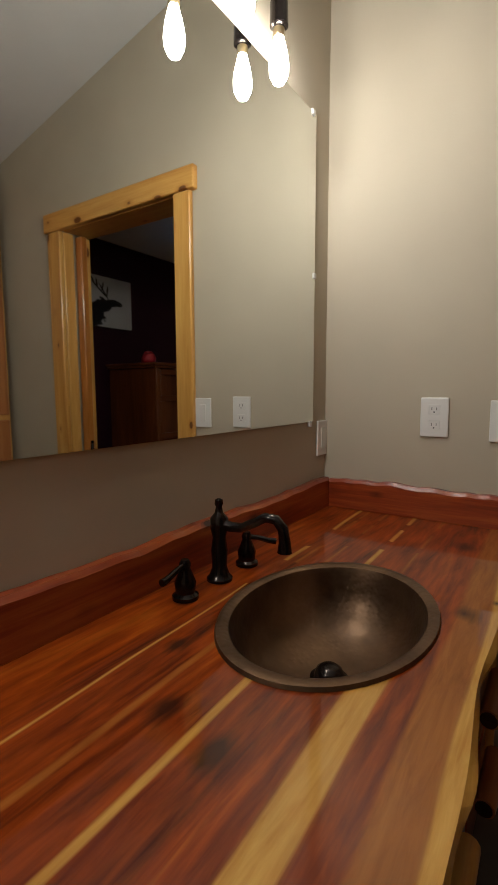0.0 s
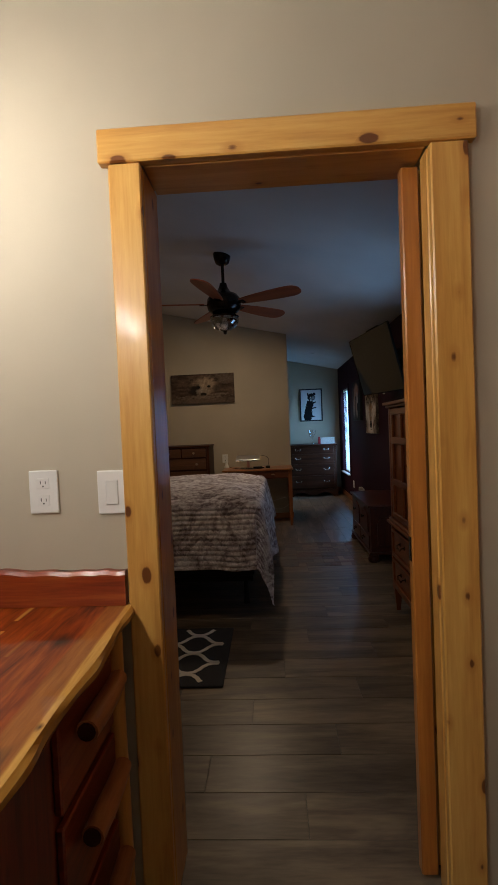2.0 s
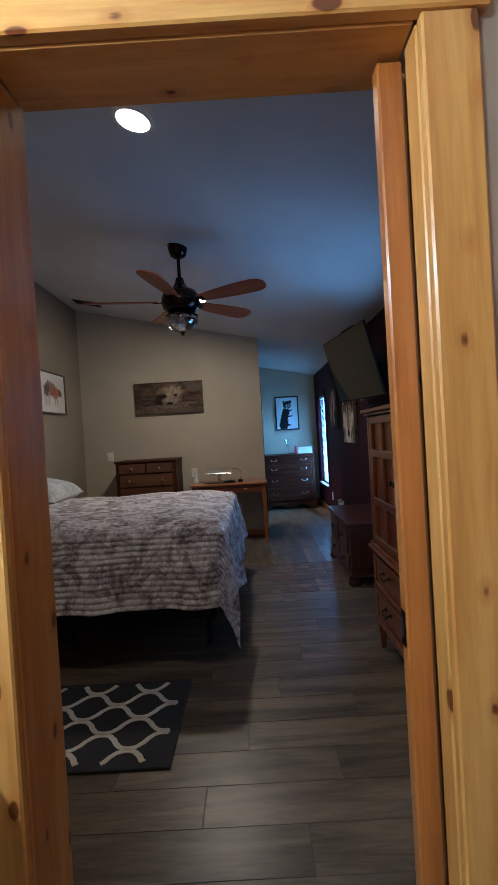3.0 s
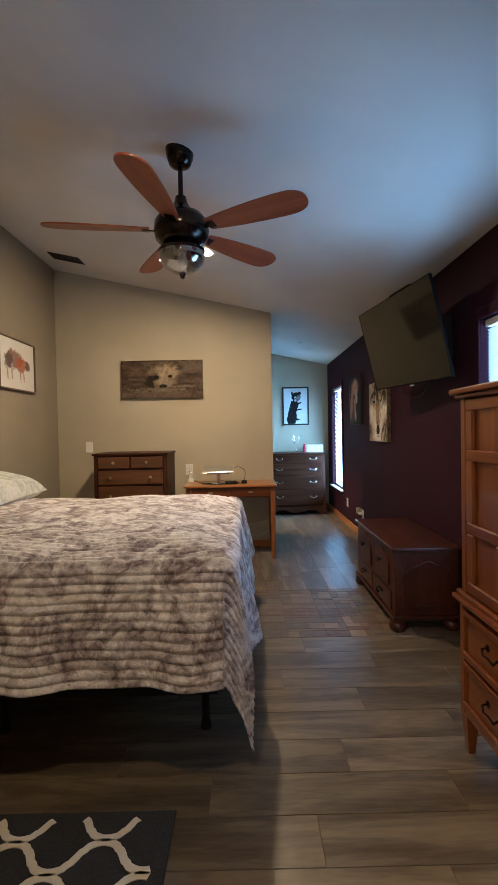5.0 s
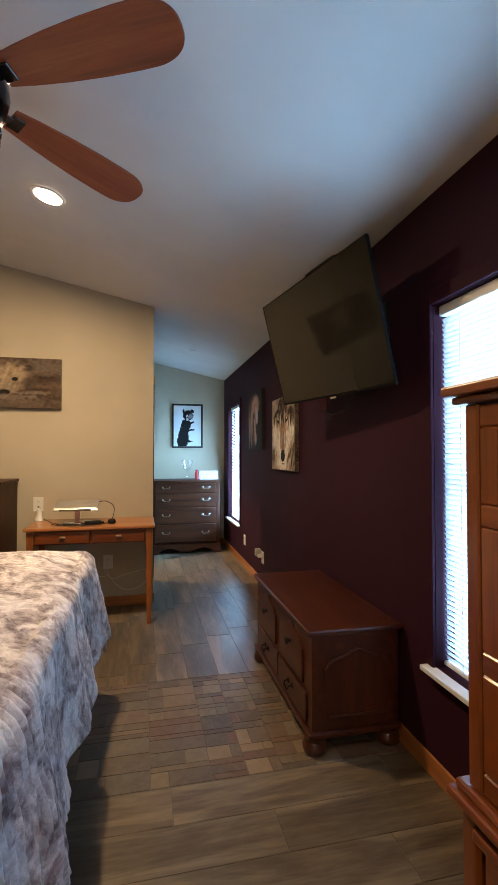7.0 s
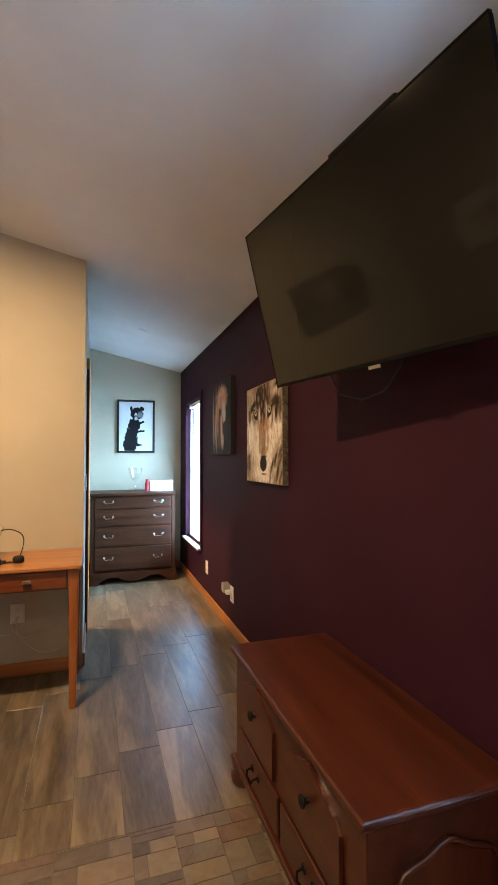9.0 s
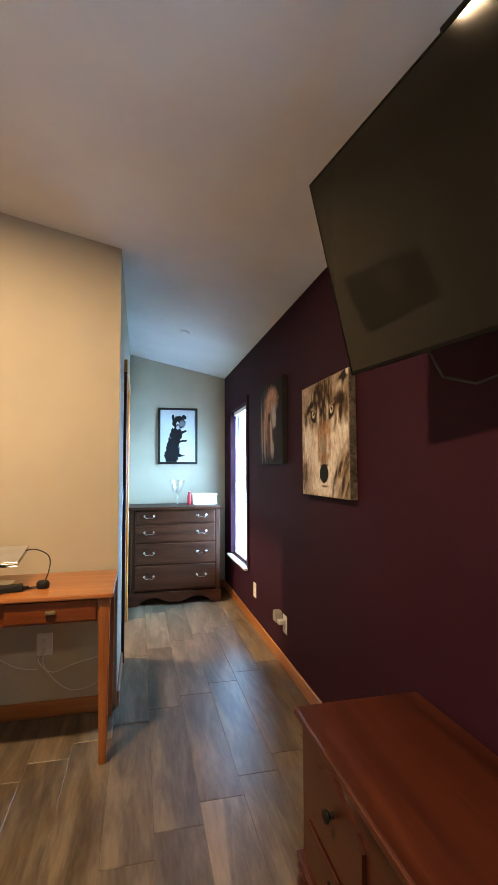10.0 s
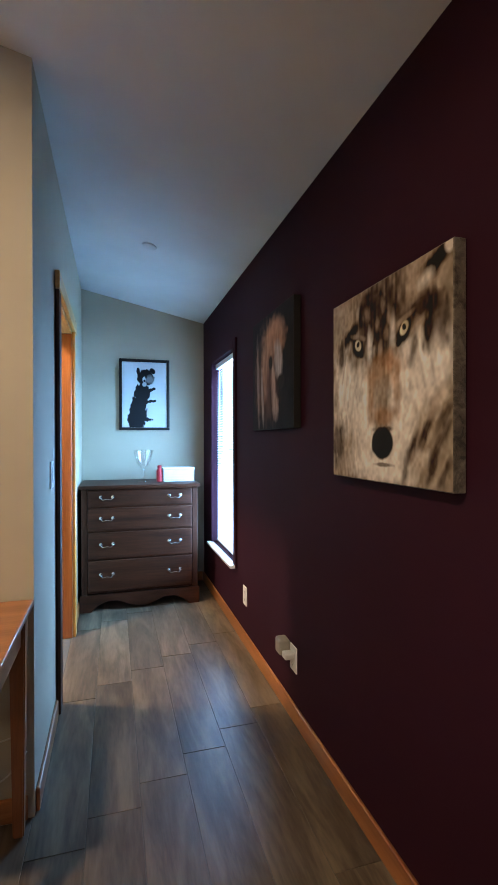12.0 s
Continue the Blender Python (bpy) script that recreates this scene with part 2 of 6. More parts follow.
def plank_tile(name, axis):
    """Wood-look porcelain plank, grey-brown, each plank its own shade."""
    m, nt, b = nodes_of(name)
    sc = [11.0, 11.0, 11.0]
    sc[axis] = 1.6
    v = coords(nt, tuple(sc), 30)
    a = noise_tex(nt, v, 0.8, 4, 0.6, 0.7)
    f = noise_tex(nt, v, 6.0, 4, 0.6, 0.2)
    col = ramp(nt, a, [(0.32, (0.027, 0.020, 0.013)), (0.48, (0.082, 0.063, 0.043)), (0.64, (0.205, 0.166, 0.119))])
    col = mixc(nt, 0.4, col, ramp(nt, f, [(0.3, (0.036, 0.026, 0.017)), (0.7, (0.160, 0.129, 0.093))]))
    info = nt.nodes.new("ShaderNodeObjectInfo")
    tone = ramp(nt, info.outputs["Random"], [(0.0, (0.92, 0.85, 0.78)), (1.0, (1.30, 1.21, 1.10))])
    col = mixc(nt, 1.0, col, tone, "MULTIPLY")
    nt.links.new(col, b.inputs["Base Color"])
    b.inputs["Roughness"].default_value = 0.36
    bump(nt, b, f, 0.2, 0.001)
    return m


PLANK_X = plank_tile("plank_tile_x", 0)
PLANK_Y = plank_tile("plank_tile_y", 1)
GROUT = plain("grout", (0.105, 0.092, 0.074), 0.9, 0, 200)


def stone_tile():
    m, nt, b = nodes_of("mosaic_stone")
    v = coords(nt, (1, 1, 1), 20)
    n = noise_tex(nt, v, 17, 5, 0.65, 0.8)
    info = nt.nodes.new("ShaderNodeObjectInfo")
    base = ramp(nt, info.outputs["Random"], [(0.0, (0.022, 0.013, 0.009)), (0.16, (0.16, 0.105, 0.062)), (0.32, (0.034, 0.024, 0.018)), (0.48, (0.125, 0.098, 0.068)), (0.64, (0.100, 0.040, 0.020)), (0.82, (0.060, 0.050, 0.038)), (1.0, (0.24, 0.165, 0.095))])
    col = mixc(nt, 0.24, base, ramp(nt, n, [(0.3, (0.05, 0.036, 0.026)), (0.7, (0.27, 0.22, 0.16))]))
    nt.links.new(col, b.inputs["Base Color"])
    b.inputs["Roughness"].default_value = 0.5
    bump(nt, b, n, 0.3, 0.002)
    return m


STONE = stone_tile()


def glow(name, colour, strength):
    m, nt, b = nodes_of(name)
    b.inputs["Base Color"].default_value = (*colour, 1)
    b.inputs["Emission Color"].default_value = (*colour, 1)
    b.inputs["Emission Strength"].default_value = strength
    return m


CAN_GLOW = glow("lamp_glow", (1.0, 0.715, 0.425), CAN_POWER)
CAN_GLOW_DIM = glow("lamp_glow_dim", (1.0, 0.715, 0.425), CAN_DIM)
BULB_GLOW = glow("bulb_glow", (1.0, 0.92, 0.80), BULB_POWER)


def thin_glass(name, tint=(0.97, 0.98, 0.98)):
    m, nt, b = nodes_of(name)
    tr = nt.nodes.new("ShaderNodeBsdfTransparent")
    tr.inputs[0].default_value = (*tint, 1)
    gl = nt.nodes.new("ShaderNodeBsdfGlossy")
    gl.inputs["Roughness"].default_value = 0.02
    mx = nt.nodes.new("ShaderNodeMixShader")
    mx.inputs[0].default_value = 0.09
    nt.links.new(tr.outputs[0], mx.inputs[1])
    nt.links.new(gl.outputs[0], mx.inputs[2])
    nt.links.new(mx.outputs[0], nt.nodes["Material Output"].inputs[0])
    return m


GLASS = thin_glass("clear_glass")
RIBBED_GLASS = thin_glass("ribbed_glass", (0.85, 0.87, 0.88))
RIBBED_GLASS.node_tree.nodes["Mix Shader"].inputs[0].default_value = 0.32
MIRROR = plain("mirror_silver", (0.82, 0.84, 0.82), 0.02, 1.0, var=0.0)
SCREEN = plain("screen_glass", (0.012, 0.012, 0.011), 0.07, var=0.0)
SCREEN.node_tree.nodes["Principled BSDF"].inputs["Specular IOR Level"].default_value = 0.16


def slat_mat():
    m, nt, b = nodes_of("blind_slat")
    b.inputs["Base Color"].default_value = (0.80, 0.81, 0.82, 1)
    b.inputs["Roughness"].default_value = 0.5
    tr = nt.nodes.new("ShaderNodeBsdfTranslucent")
    tr.inputs[0].default_value = (0.75, 0.77, 0.80, 1)
    mx = nt.nodes.new("ShaderNodeMixShader")
    mx.inputs[0].default_value = 0.14
    nt.links.new(b.outputs[0], mx.inputs[1])
    nt.links.new(tr.outputs[0], mx.inputs[2])
    nt.links.new(mx.outputs[0], nt.nodes["Material Output"].inputs[0])
    return m


SLAT = slat_mat()

# ---- shaping helpers ----


def box(bm, x0, y0, z0, x1, y1, z1, bevel=0.0, seg=1):
    vs = [bm.verts.new(p) for p in ((x0, y0, z0), (x1, y0, z0), (x1, y1, z0), (x0, y1, z0), (x0, y0, z1), (x1, y0, z1), (x1, y1, z1), (x0, y1, z1))]
    fs = [bm.faces.new([vs[i] for i in f]) for f in ((3, 2, 1, 0), (4, 5, 6, 7), (0, 1, 5, 4), (1, 2, 6, 5), (2, 3, 7, 6), (3, 0, 4, 7))]
    if bevel:
        es = list({e for f in fs for e in f.edges})
        bmesh.ops.bevel(bm, geom=es, offset=bevel, segments=seg, affect="EDGES", profile=0.5)
    return bm


def boxes(*args, bevel=0.0, seg=1):
    bm = bmesh.new()
    for a in args:
        box(bm, *a, bevel=bevel, seg=seg)
    return bm


def lathe(bm, profile, at=(0, 0, 0), seg=20, m=None, sx=1.0, sy=1.0, ring=False):
    """Turn a profile of (radius, height) round z; ring: a closed profile with a hole in the middle."""
    rings = []
    for r, z in profile:
        loop = []
        for i in range(seg):
            a = 2 * math.pi * i / seg
            p = Vector((r * sx * math.cos(a), r * sy * math.sin(a), z))
            if m:
                p = m @ p
            loop.append(bm.verts.new(p + Vector(at)))
        rings.append(loop)
    for a, b in zip(rings, rings[1:] + (rings[:1] if ring else [])):
        for i in range(seg):
            bm.faces.new((a[i], a[(i + 1) % seg], b[(i + 1) % seg], b[i]))
    if not ring:
        bm.faces.new(rings[0][::-1])
        bm.faces.new(rings[-1])
    return bm


def tube(bm, pts, r, seg=8, taper=None):
    pts = [Vector(p) for p in pts]
    rings = []
    up = Vector((0.13, 0.31, 0.94))
    for i, p in enumerate(pts):
        d = (pts[min(i + 1, len(pts) - 1)] - pts[max(i - 1, 0)]).normalized()
        s = d.cross(up)
        if s.length < 0.05:
            s = d.cross(Vector((1, 0, 0)))
        s.normalize()
        n = s.cross(d)
        rr = taper[i] if taper else r
        rings.append([bm.verts.new(p + (s * math.cos(2 * math.pi * k / seg) + n * math.sin(2 * math.pi * k / seg)) * rr) for k in range(seg)])
    for a, b in zip(rings, rings[1:]):
        for i in range(seg):
            bm.faces.new((a[i], a[(i + 1) % seg], b[(i + 1) % seg], b[i]))
    bm.faces.new(rings[0][::-1])
    bm.faces.new(rings[-1])
    return bm


def extrude_outline(bm, pts, d, axis="y"):
    """A closed outline of (u, v) points, made d thick. axis y: u is x, v is z; axis x: u is y, v is z; axis z: u is x, v is y."""
    put = {"y": lambda u, v, w: (u, w, v), "x": lambda u, v, w: (w, u, v), "z": lambda u, v, w: (u, v, w)}[axis]
    lo, hi = d
    a = [bm.verts.new(put(u, v, lo)) for u, v in pts]
    b = [bm.verts.new(put(u, v, hi)) for u, v in pts]
    n = len(pts)
    bm.faces.new(a[::-1])
    bm.faces.new(b)
    for i in range(n):
        bm.faces.new((a[i], a[(i + 1) % n], b[(i + 1) % n], b[i]))
    bmesh.ops.recalc_face_normals(bm, faces=bm.faces)
    return bm


def as_mesh(name, bm, material, smooth=False):
    bmesh.ops.recalc_face_normals(bm, faces=bm.faces)
    me = bpy.data.meshes.new(name)
    bm.to_mesh(me)
    bm.free()
    me.materials.append(material)
    if smooth:
        me.polygons.foreach_set("use_smooth", [True] * len(me.polygons))
        me.set_sharp_from_angle(angle=radians(40))
    return me


def part(name, bm, material, parent=None, label="", smooth=False):
    """One bmesh as one mesh object, under a thing or under a part."""
    ob = new(name, as_mesh(name, bm, material, smooth))
    ob.parent = parent
    return tagged(ob, label)


def thing(name, m, label, category, group="", kind=""):
    ob = new(name)
    ob.empty_display_size = 0.1
    ob.matrix_basis = m
    return tagged(ob, label, category, group, kind)


def solid(name, bm, material, label="", category="", group="", kind="", smooth=False):
    return tagged(part(name, bm, material, None, "", smooth), label, category, group, kind)


# ---- the large structure ----
XW, XL, XM = 2.29, -1.22, -0.062       # window wall, headboard wall, mirror wall
YD0, YD1 = 2.516, 2.656                # the wall between bathroom and bedroom
YN, XN = 8.03, 1.205                   # desk wall and the hall's inner wall
YF, YB = 10.62, -0.75                  # far wall, bathroom's back wall


def ceil_z(x):
    return 2.418 + 0.216 * (2.28 - x)


def wall_piece(bm, x0, y0, x1, y1, z0=0.0, z1=None):
    top = [(x, y, (ceil_z(x) + 0.03) if z1 is None else z1) for x, y in ((x0, y0), (x1, y0), (x1, y1), (x0, y1))]
    vs = [bm.verts.new(p) for p in ((x0, y0, z0), (x1, y0, z0), (x1, y1, z0), (x0, y1, z0), *top)]
    for f in ((3, 2, 1, 0), (4, 5, 6, 7), (0, 1, 5, 4), (1, 2, 6, 5), (2, 3, 7, 6), (3, 0, 4, 7)):
        bm.faces.new([vs[i] for i in f])


def wall(name, pieces, material, label):
    bm = bmesh.new()
    for p in pieces:
        wall_piece(bm, *p)
    return solid(name, bm, material, label, "wall", kind="structure")


DX0, DX1, DZ = 0.60, 1.395, 2.065      # rough opening of the doorway
wall("wall_doorway", [(XL - 0.12, YD0, DX0, YD1), (DX1, YD0, XW, YD1), (DX0, YD0, DX1, YD1, DZ)], WALL_TAN, "tan painted wall with a cased doorway")
wall("wall_mirror", [(XM - 0.12, YB, XM, YD0)], WALL_TAN, "tan painted bathroom wall behind the mirror")
wall("wall_bathroom_back", [(XM - 0.12, YB - 0.12, XW, YB)], WALL_TAN, "plain tan painted bathroom wall")
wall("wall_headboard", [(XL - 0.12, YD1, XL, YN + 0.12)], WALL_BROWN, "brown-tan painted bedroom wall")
wall("wall_desk", [(XL, YN, XN, YN + 0.12)], WALL_TAN, "tan painted wall behind the desk")
HD0, HD1, HDZ = 8.74, 9.60, 2.065
wall("wall_hall", [(XN - 0.12, YN + 0.12, XN, HD0), (XN - 0.12, HD1, XN, YF), (XN - 0.12, HD0, XN, HD1, HDZ)], WALL_TAN, "tan painted hall wall with a cased doorway")
wall("wall_far", [(XL - 0.12, YF, XW, YF + 0.12)], WALL_TAN, "tan painted wall at the end of the hall")
wall("wall_closet", [(XL - 0.12, YN + 0.12, XL, YF)], WALL_TAN, "plain closet wall")
W1 = (4.72, 5.462, 0.455, 1.942)
W2 = (9.43, 10.18, 0.455, 1.965)
pieces = [(XW, YB - 0.12, XW + 0.14, W1[0]), (XW, W1[1], XW + 0.14, W2[0]), (XW, W2[1], XW + 0.14, YF + 0.12)]
for a, b, lo, hi in (W1, W2):
    pieces += [(XW, a, XW + 0.14, b, 0.0, lo), (XW, a, XW + 0.14, b, hi)]
wall("wall_window", pieces, WALL_PURPLE, "dark aubergine painted wall with two windows")

bm = bmesh.new()
x0, x1, y0, y1 = XL - 0.12, XW + 0.14, YB - 0.12, YF + 0.12
vs = [bm.verts.new(p) for p in ((x0, y0, ceil_z(x0)), (x1, y0, ceil_z(x1)), (x1, y1, ceil_z(x1)), (x0, y1, ceil_z(x0)))]
vt = [bm.verts.new(v.co + Vector((0, 0, 0.15))) for v in vs]
bm.faces.new(vs[::-1]), bm.faces.new(vt)
for i in range(4):
    bm.faces.new((vs[i], vs[(i + 1) % 4], vt[(i + 1) % 4], vt[i]))
solid("ceiling", bm, CEILING_WHITE, "sloped white textured ceiling", "ceiling", kind="structure")

floor = solid("floor", boxes((XL - 0.12, YB - 0.12, -0.15, XW + 0.14, YF + 0.12, -0.0022)), GROUT, "grey-brown wood-look plank tile floor", "floor", kind="structure")
ground = solid("ground", boxes((-60, -60, -0.6, 60, 60, -0.5)), plain("soil", (0.12, 0.11, 0.08), 0.9, 0, 20), "bare ground outside the house", "ground", kind="structure")

# ---- doorway, trim, windows ----
doorway = thing("doorway_trim", pose(0, 0, 0), "knotty pine door casing with a wide flat head board", "door frame", kind="structure")
part("casing", boxes((0.532, 2.490, 0.0, 0.620, 2.514, 2.047), bevel=0.004), PINE[2], doorway)
part("casing", boxes((1.376, 2.490, 0.0, 1.474, 2.514, 2.047), bevel=0.004), PINE[2], doorway)
part("head_casing", boxes((0.507, 2.484, 2.0475, 1.493, 2.514, 2.137), bevel=0.004), PINE[0], doorway)
part("jamb", boxes((0.601, 2.515, 0.0, 0.621, 2.672, 2.046), bevel=0.003), PINE[2], doorway)
part("jamb", boxes((1.374, 2.515, 0.0, 1.394, 2.572, 2.046), bevel=0.003), PINE[2], doorway)
part("jamb", boxes((1.374, 2.624, 0.0, 1.394, 2.672, 2.046), bevel=0.003), PINE[2], doorway)
part("head_jamb", boxes((0.6215, 2.515, 2.0465, 1.3735, 2.672, 2.064), bevel=0.003), PINE[0], doorway)
part("casing", boxes((0.512, 2.657, 0.0, 0.600, 2.680, 2.046), bevel=0.004), PINE[2], doorway)
part("casing", boxes((1.395, 2.657, 0.0, 1.485, 2.680, 2.046), bevel=0.004), PINE[2], doorway)
part("head_casing", boxes((0.49, 2.657, 2.065, 1.51, 2.684, 2.155), bevel=0.004), PINE[0], doorway)
pdoor = thing("door_1", pose(0, 0, 0), "red-brown varnished pocket door slid open into the wall", "door", kind="structure")
part("door_slab", boxes((1.325, 2.580, 0.012, 1.3735, 2.616, 2.035), bevel=0.004), wood("varnished_door_wood", (0.28, 0.090, 0.014), (0.40, 0.145, 0.024), (0.50, 0.20, 0.040), 2, 0.28, 0, 0.3, 1.2), pdoor)
latch = part("latch_plate", boxes((1.3225, 2.588, 0.93, 1.3248, 2.608, 1.00), bevel=0.001), BRONZE, pdoor, "dark bronze edge pull")
part("latch_slot", boxes((1.3215, 2.594, 0.945, 1.3224, 2.602, 0.985)), DARK_SLOT, latch)

BASE_H = 0.085
BASEWOOD = HONEY


def baseboard(x0, y0, x1, y1, mat):
    return solid("baseboard", boxes((x0, y0, 0.0, x1, y1, BASE_H), bevel=0.004), mat, "honey pine baseboard along the wall", "baseboard", kind="structure")


baseboard(XW - 0.014, 2.70, XW - 0.0005, YF - 0.015, BASEWOOD[1])
baseboard(XL + 0.015, YN - 0.014, XN - 0.02, YN - 0.0005, BASEWOOD[0])
baseboard(XL + 0.0005, 2.70, XL + 0.014, YN - 0.001, BASEWOOD[1])
baseboard(XN + 0.0005, YN + 0.02, XN + 0.014, HD0 - 0.10, BASEWOOD[1])
baseboard(XN + 0.0005, HD1 + 0.10, XN + 0.014, YF - 0.001, BASEWOOD[1])
baseboard(XN + 0.015, YF - 0.014, XW - 0.015, YF - 0.0005, BASEWOOD[0])
baseboard(XL + 0.015, YD1 + 0.0005, 0.49, YD1 + 0.014, BASEWOOD[0])
baseboard(1.51, YD1 + 0.0005, XW - 0.015, YD1 + 0.014, BASEWOOD[0])

hall_trim = thing("hall_doorway_trim", pose(0, 0, 0), "knotty pine casing round the hall doorway", "door frame", kind="structure")
part("jamb", boxes((XN - 0.15, HD1 - 0.02, 0.0, XN + 0.002, HD1 - 0.0005, 2.03), bevel=0.003), HONEY[2], hall_trim)
part("jamb", boxes((XN - 0.15, HD0 + 0.0005, 0.0, XN + 0.002, HD0 + 0.02, 2.03), bevel=0.003), PINE[2], hall_trim)
part("head_jamb", boxes((XN - 0.15, HD0 + 0.021, 2.03, XN + 0.002, HD1 - 0.021, 2.05), bevel=0.003), PINE[1], hall_trim)
part("casing", boxes((XN + 0.003, HD1 - 0.012, 0.0, XN + 0.022, HD1 + 0.08, 2.045), bevel=0.003), PINE[2], hall_trim)
part("casing", boxes((XN + 0.003, HD0 - 0.08, 0.0, XN + 0.022, HD0 + 0.012, 2.045), bevel=0.003), WALNUT[2], hall_trim, "dark stained casing edge")
part("head_casing", boxes((XN + 0.003, HD0 - 0.10, 2.0455, XN + 0.026, HD1 + 0.10, 2.13), bevel=0.003), PINE[1], hall_trim)


def make_window(name, a, b, lo, hi, label, slant):
    w = thing(name, pose(XW, a, lo), label, "window", kind="structure")
    n, h = b - a, hi - lo
    fr = part("window_frame", boxes((0.085, 0.0, 0.0, 0.13, 0.04, h), (0.085, n - 0.04, 0.0, 0.13, n, h), (0.085, 0.04, 0.0, 0.13, n - 0.04, 0.045), (0.085, 0.04, h - 0.045, 0.13, n - 0.04, h), (0.09, 0.04, h / 2 - 0.02, 0.125, n - 0.04, h / 2 + 0.02), bevel=0.003), WHITE_PLASTIC, w)
    for k, (z0, z1) in enumerate(((0.046, h / 2 - 0.021), (h / 2 + 0.021, h - 0.046))):
        p = part("pane", boxes((0.118, 0.041, z0, 0.122, n - 0.041, z1)), GLASS, w)
        p.visible_shadow = False
    part("window_casing", boxes((-0.016, -0.062, -0.02, 0.0, -0.001, h + 0.062), (-0.016, n + 0.001, -0.02, 0.0, n + 0.062, h + 0.062), (-0.016, -0.001, h + 0.001, 0.0, n + 0.001, h + 0.062), bevel=0.003), WALL_PURPLE, w, "aubergine painted casing")
    part("window_sill", boxes((-0.050, -0.055, -0.022, 0.083, n + 0.045, -0.001), bevel=0.004, seg=2), plain("sill_paint", (0.72, 0.71, 0.69), 0.4, var=0.03), w, "white sill")
    bl = part("blind_headrail", boxes((0.022, 0.006, h - 0.045, 0.060, n - 0.006, h - 0.004), bevel=0.003), WHITE_PLASTIC, w, "white blind headrail")
    part("blind_bottom_rail", boxes((0.028, 0.008, 0.012, 0.054, n - 0.008, 0.030), bevel=0.004), WHITE_PLASTIC, w)
    bm = bmesh.new()
    d = 0.0125
    tilt = radians(slant)
    prof = [(-d, -0.0012), (0.0, 0.0012), (d, -0.0012)]
    rows = []
    for p in prof:
        x = p[0] * math.cos(tilt) - p[1] * math.sin(tilt)
        z = p[0] * math.sin(tilt) + p[1] * math.cos(tilt)
        rows.append((x, z))
    va = [bm.verts.new((x, 0.008, z)) for x, z in rows]
    vb = [bm.verts.new((x, n - 0.008, z)) for x, z in rows]
    for i in range(2):
        bm.faces.new((va[i], vb[i], vb[i + 1], va[i + 1]))
    me = as_mesh("slat", bm, SLAT, True)
    z = 0.045
    while z < h - 0.055:
        s = new("slat", me)
        s.parent = w
        s.location = (0.041, 0, z)
        z += 0.0205
    for yy in (0.13, n - 0.13):
        part("blind_cord", tube(bmesh.new(), [(0.026, yy, 0.03), (0.026, yy, h - 0.05)], 0.0016, 6), WHITE_PLASTIC, w)
    return w


make_window("window_1", *W1, "window with white horizontal blinds beside the armoire", -64)
make_window("window_2", *W2, "window with white horizontal blinds at the hall's end", 26)


def wall_plate(m, kind, label):
    """A cover plate facing local -y; kind: outlet, switch, blank."""
    w = thing("wall_outlet" if kind == "outlet" else "light_switch", m, label, "outlet" if kind == "outlet" else "switch")
    part("plate", boxes((-0.041, -0.007, -0.060, 0.041, 0.0, 0.060), bevel=0.003, seg=2), WHITE_PLASTIC, w)
    if kind == "outlet":
        for s in (-1, 1):
            f = part("socket", boxes((-0.017, -0.0085, s * 0.024 - 0.015, 0.017, -0.0068, s * 0.024 + 0.015), bevel=0.001), WHITE_PLASTIC, w)
            part("slots", boxes((-0.008, -0.009, s * 0.024 - 0.002, -0.006, -0.0083, s * 0.024 + 0.007), (0.006, -0.009, s * 0.024 - 0.002, 0.008, -0.0083, s * 0.024 + 0.006), (-0.002, -0.009, s * 0.024 - 0.010, 0.002, -0.0083, s * 0.024 - 0.006)), DARK_SLOT, f)
    if kind == "switch":
        bm = boxes((-0.017, -0.0095, -0.034, 0.017, -0.0068, 0.034), bevel=0.001)
        part("rocker", bm, WHITE_PLASTIC, w)
    return w


wall_plate(pose(0.301, YD0 - 0.0005, 1.177), "outlet", "white outlet on the wall above the vanity")
wall_plate(pose(0.494, YD0 - 0.0005, 1.170), "switch", "white rocker light switch beside the door casing")
wall_plate(pose(XM + 0.0005, 2.485, 1.098, 0, 0, 90), "switch", "white switch plate beside the mirror")
wall_plate(pose(-0.870, YN - 0.0005, 1.175), "switch", "white light switch above the nightstand chest")
wall_plate(pose(0.253, YN - 0.0005, 0.90), "outlet", "white outlet above the desk")
wall_plate(pose(0.824, YN - 0.0005, 0.385), "outlet", "white outlet on the wall beneath the desk")
wall_plate(pose(XW - 0.0005, 9.16, 0.316, 0, 0, -90), "outlet", "white outlet on the aubergine wall near the window")
wall_plate(pose(XW - 0.0005, 8.31, 0.292, 0, 0, -90), "outlet", "white outlet on the aubergine wall with a plug-in device")
wall_plate(pose(XN + 0.0005, 8.50, 1.166, 0, 0, 90), "switch", "white light switch on the hall wall")

# ---- ceiling lamps and fan ----
SLOPE = math.degrees(math.atan(0.216))


def can_light(x, y, lens):
    c = thing("recessed_light", pose(x, y, ceil_z(x), 0, SLOPE, 0), "lit recessed ceiling light with a white trim ring", "ceiling light", "recessed lights")
    part("trim_ring", lathe(bmesh.new(), [(0.072, -0.001), (0.095, -0.001), (0.092, -0.007), (0.074, -0.009)], seg=32, ring=True), WHITE_PLASTIC, c, smooth=True)
    part("lens", lathe(bmesh.new(), [(0.0715, -0.0015), (0.0715, -0.006), (0.05, -0.008)], seg=32), lens, c, "glowing warm lens")
    return c


can_light(0.612, 3.785, CAN_GLOW_DIM)
can_light(0.585, 6.540, CAN_GLOW)

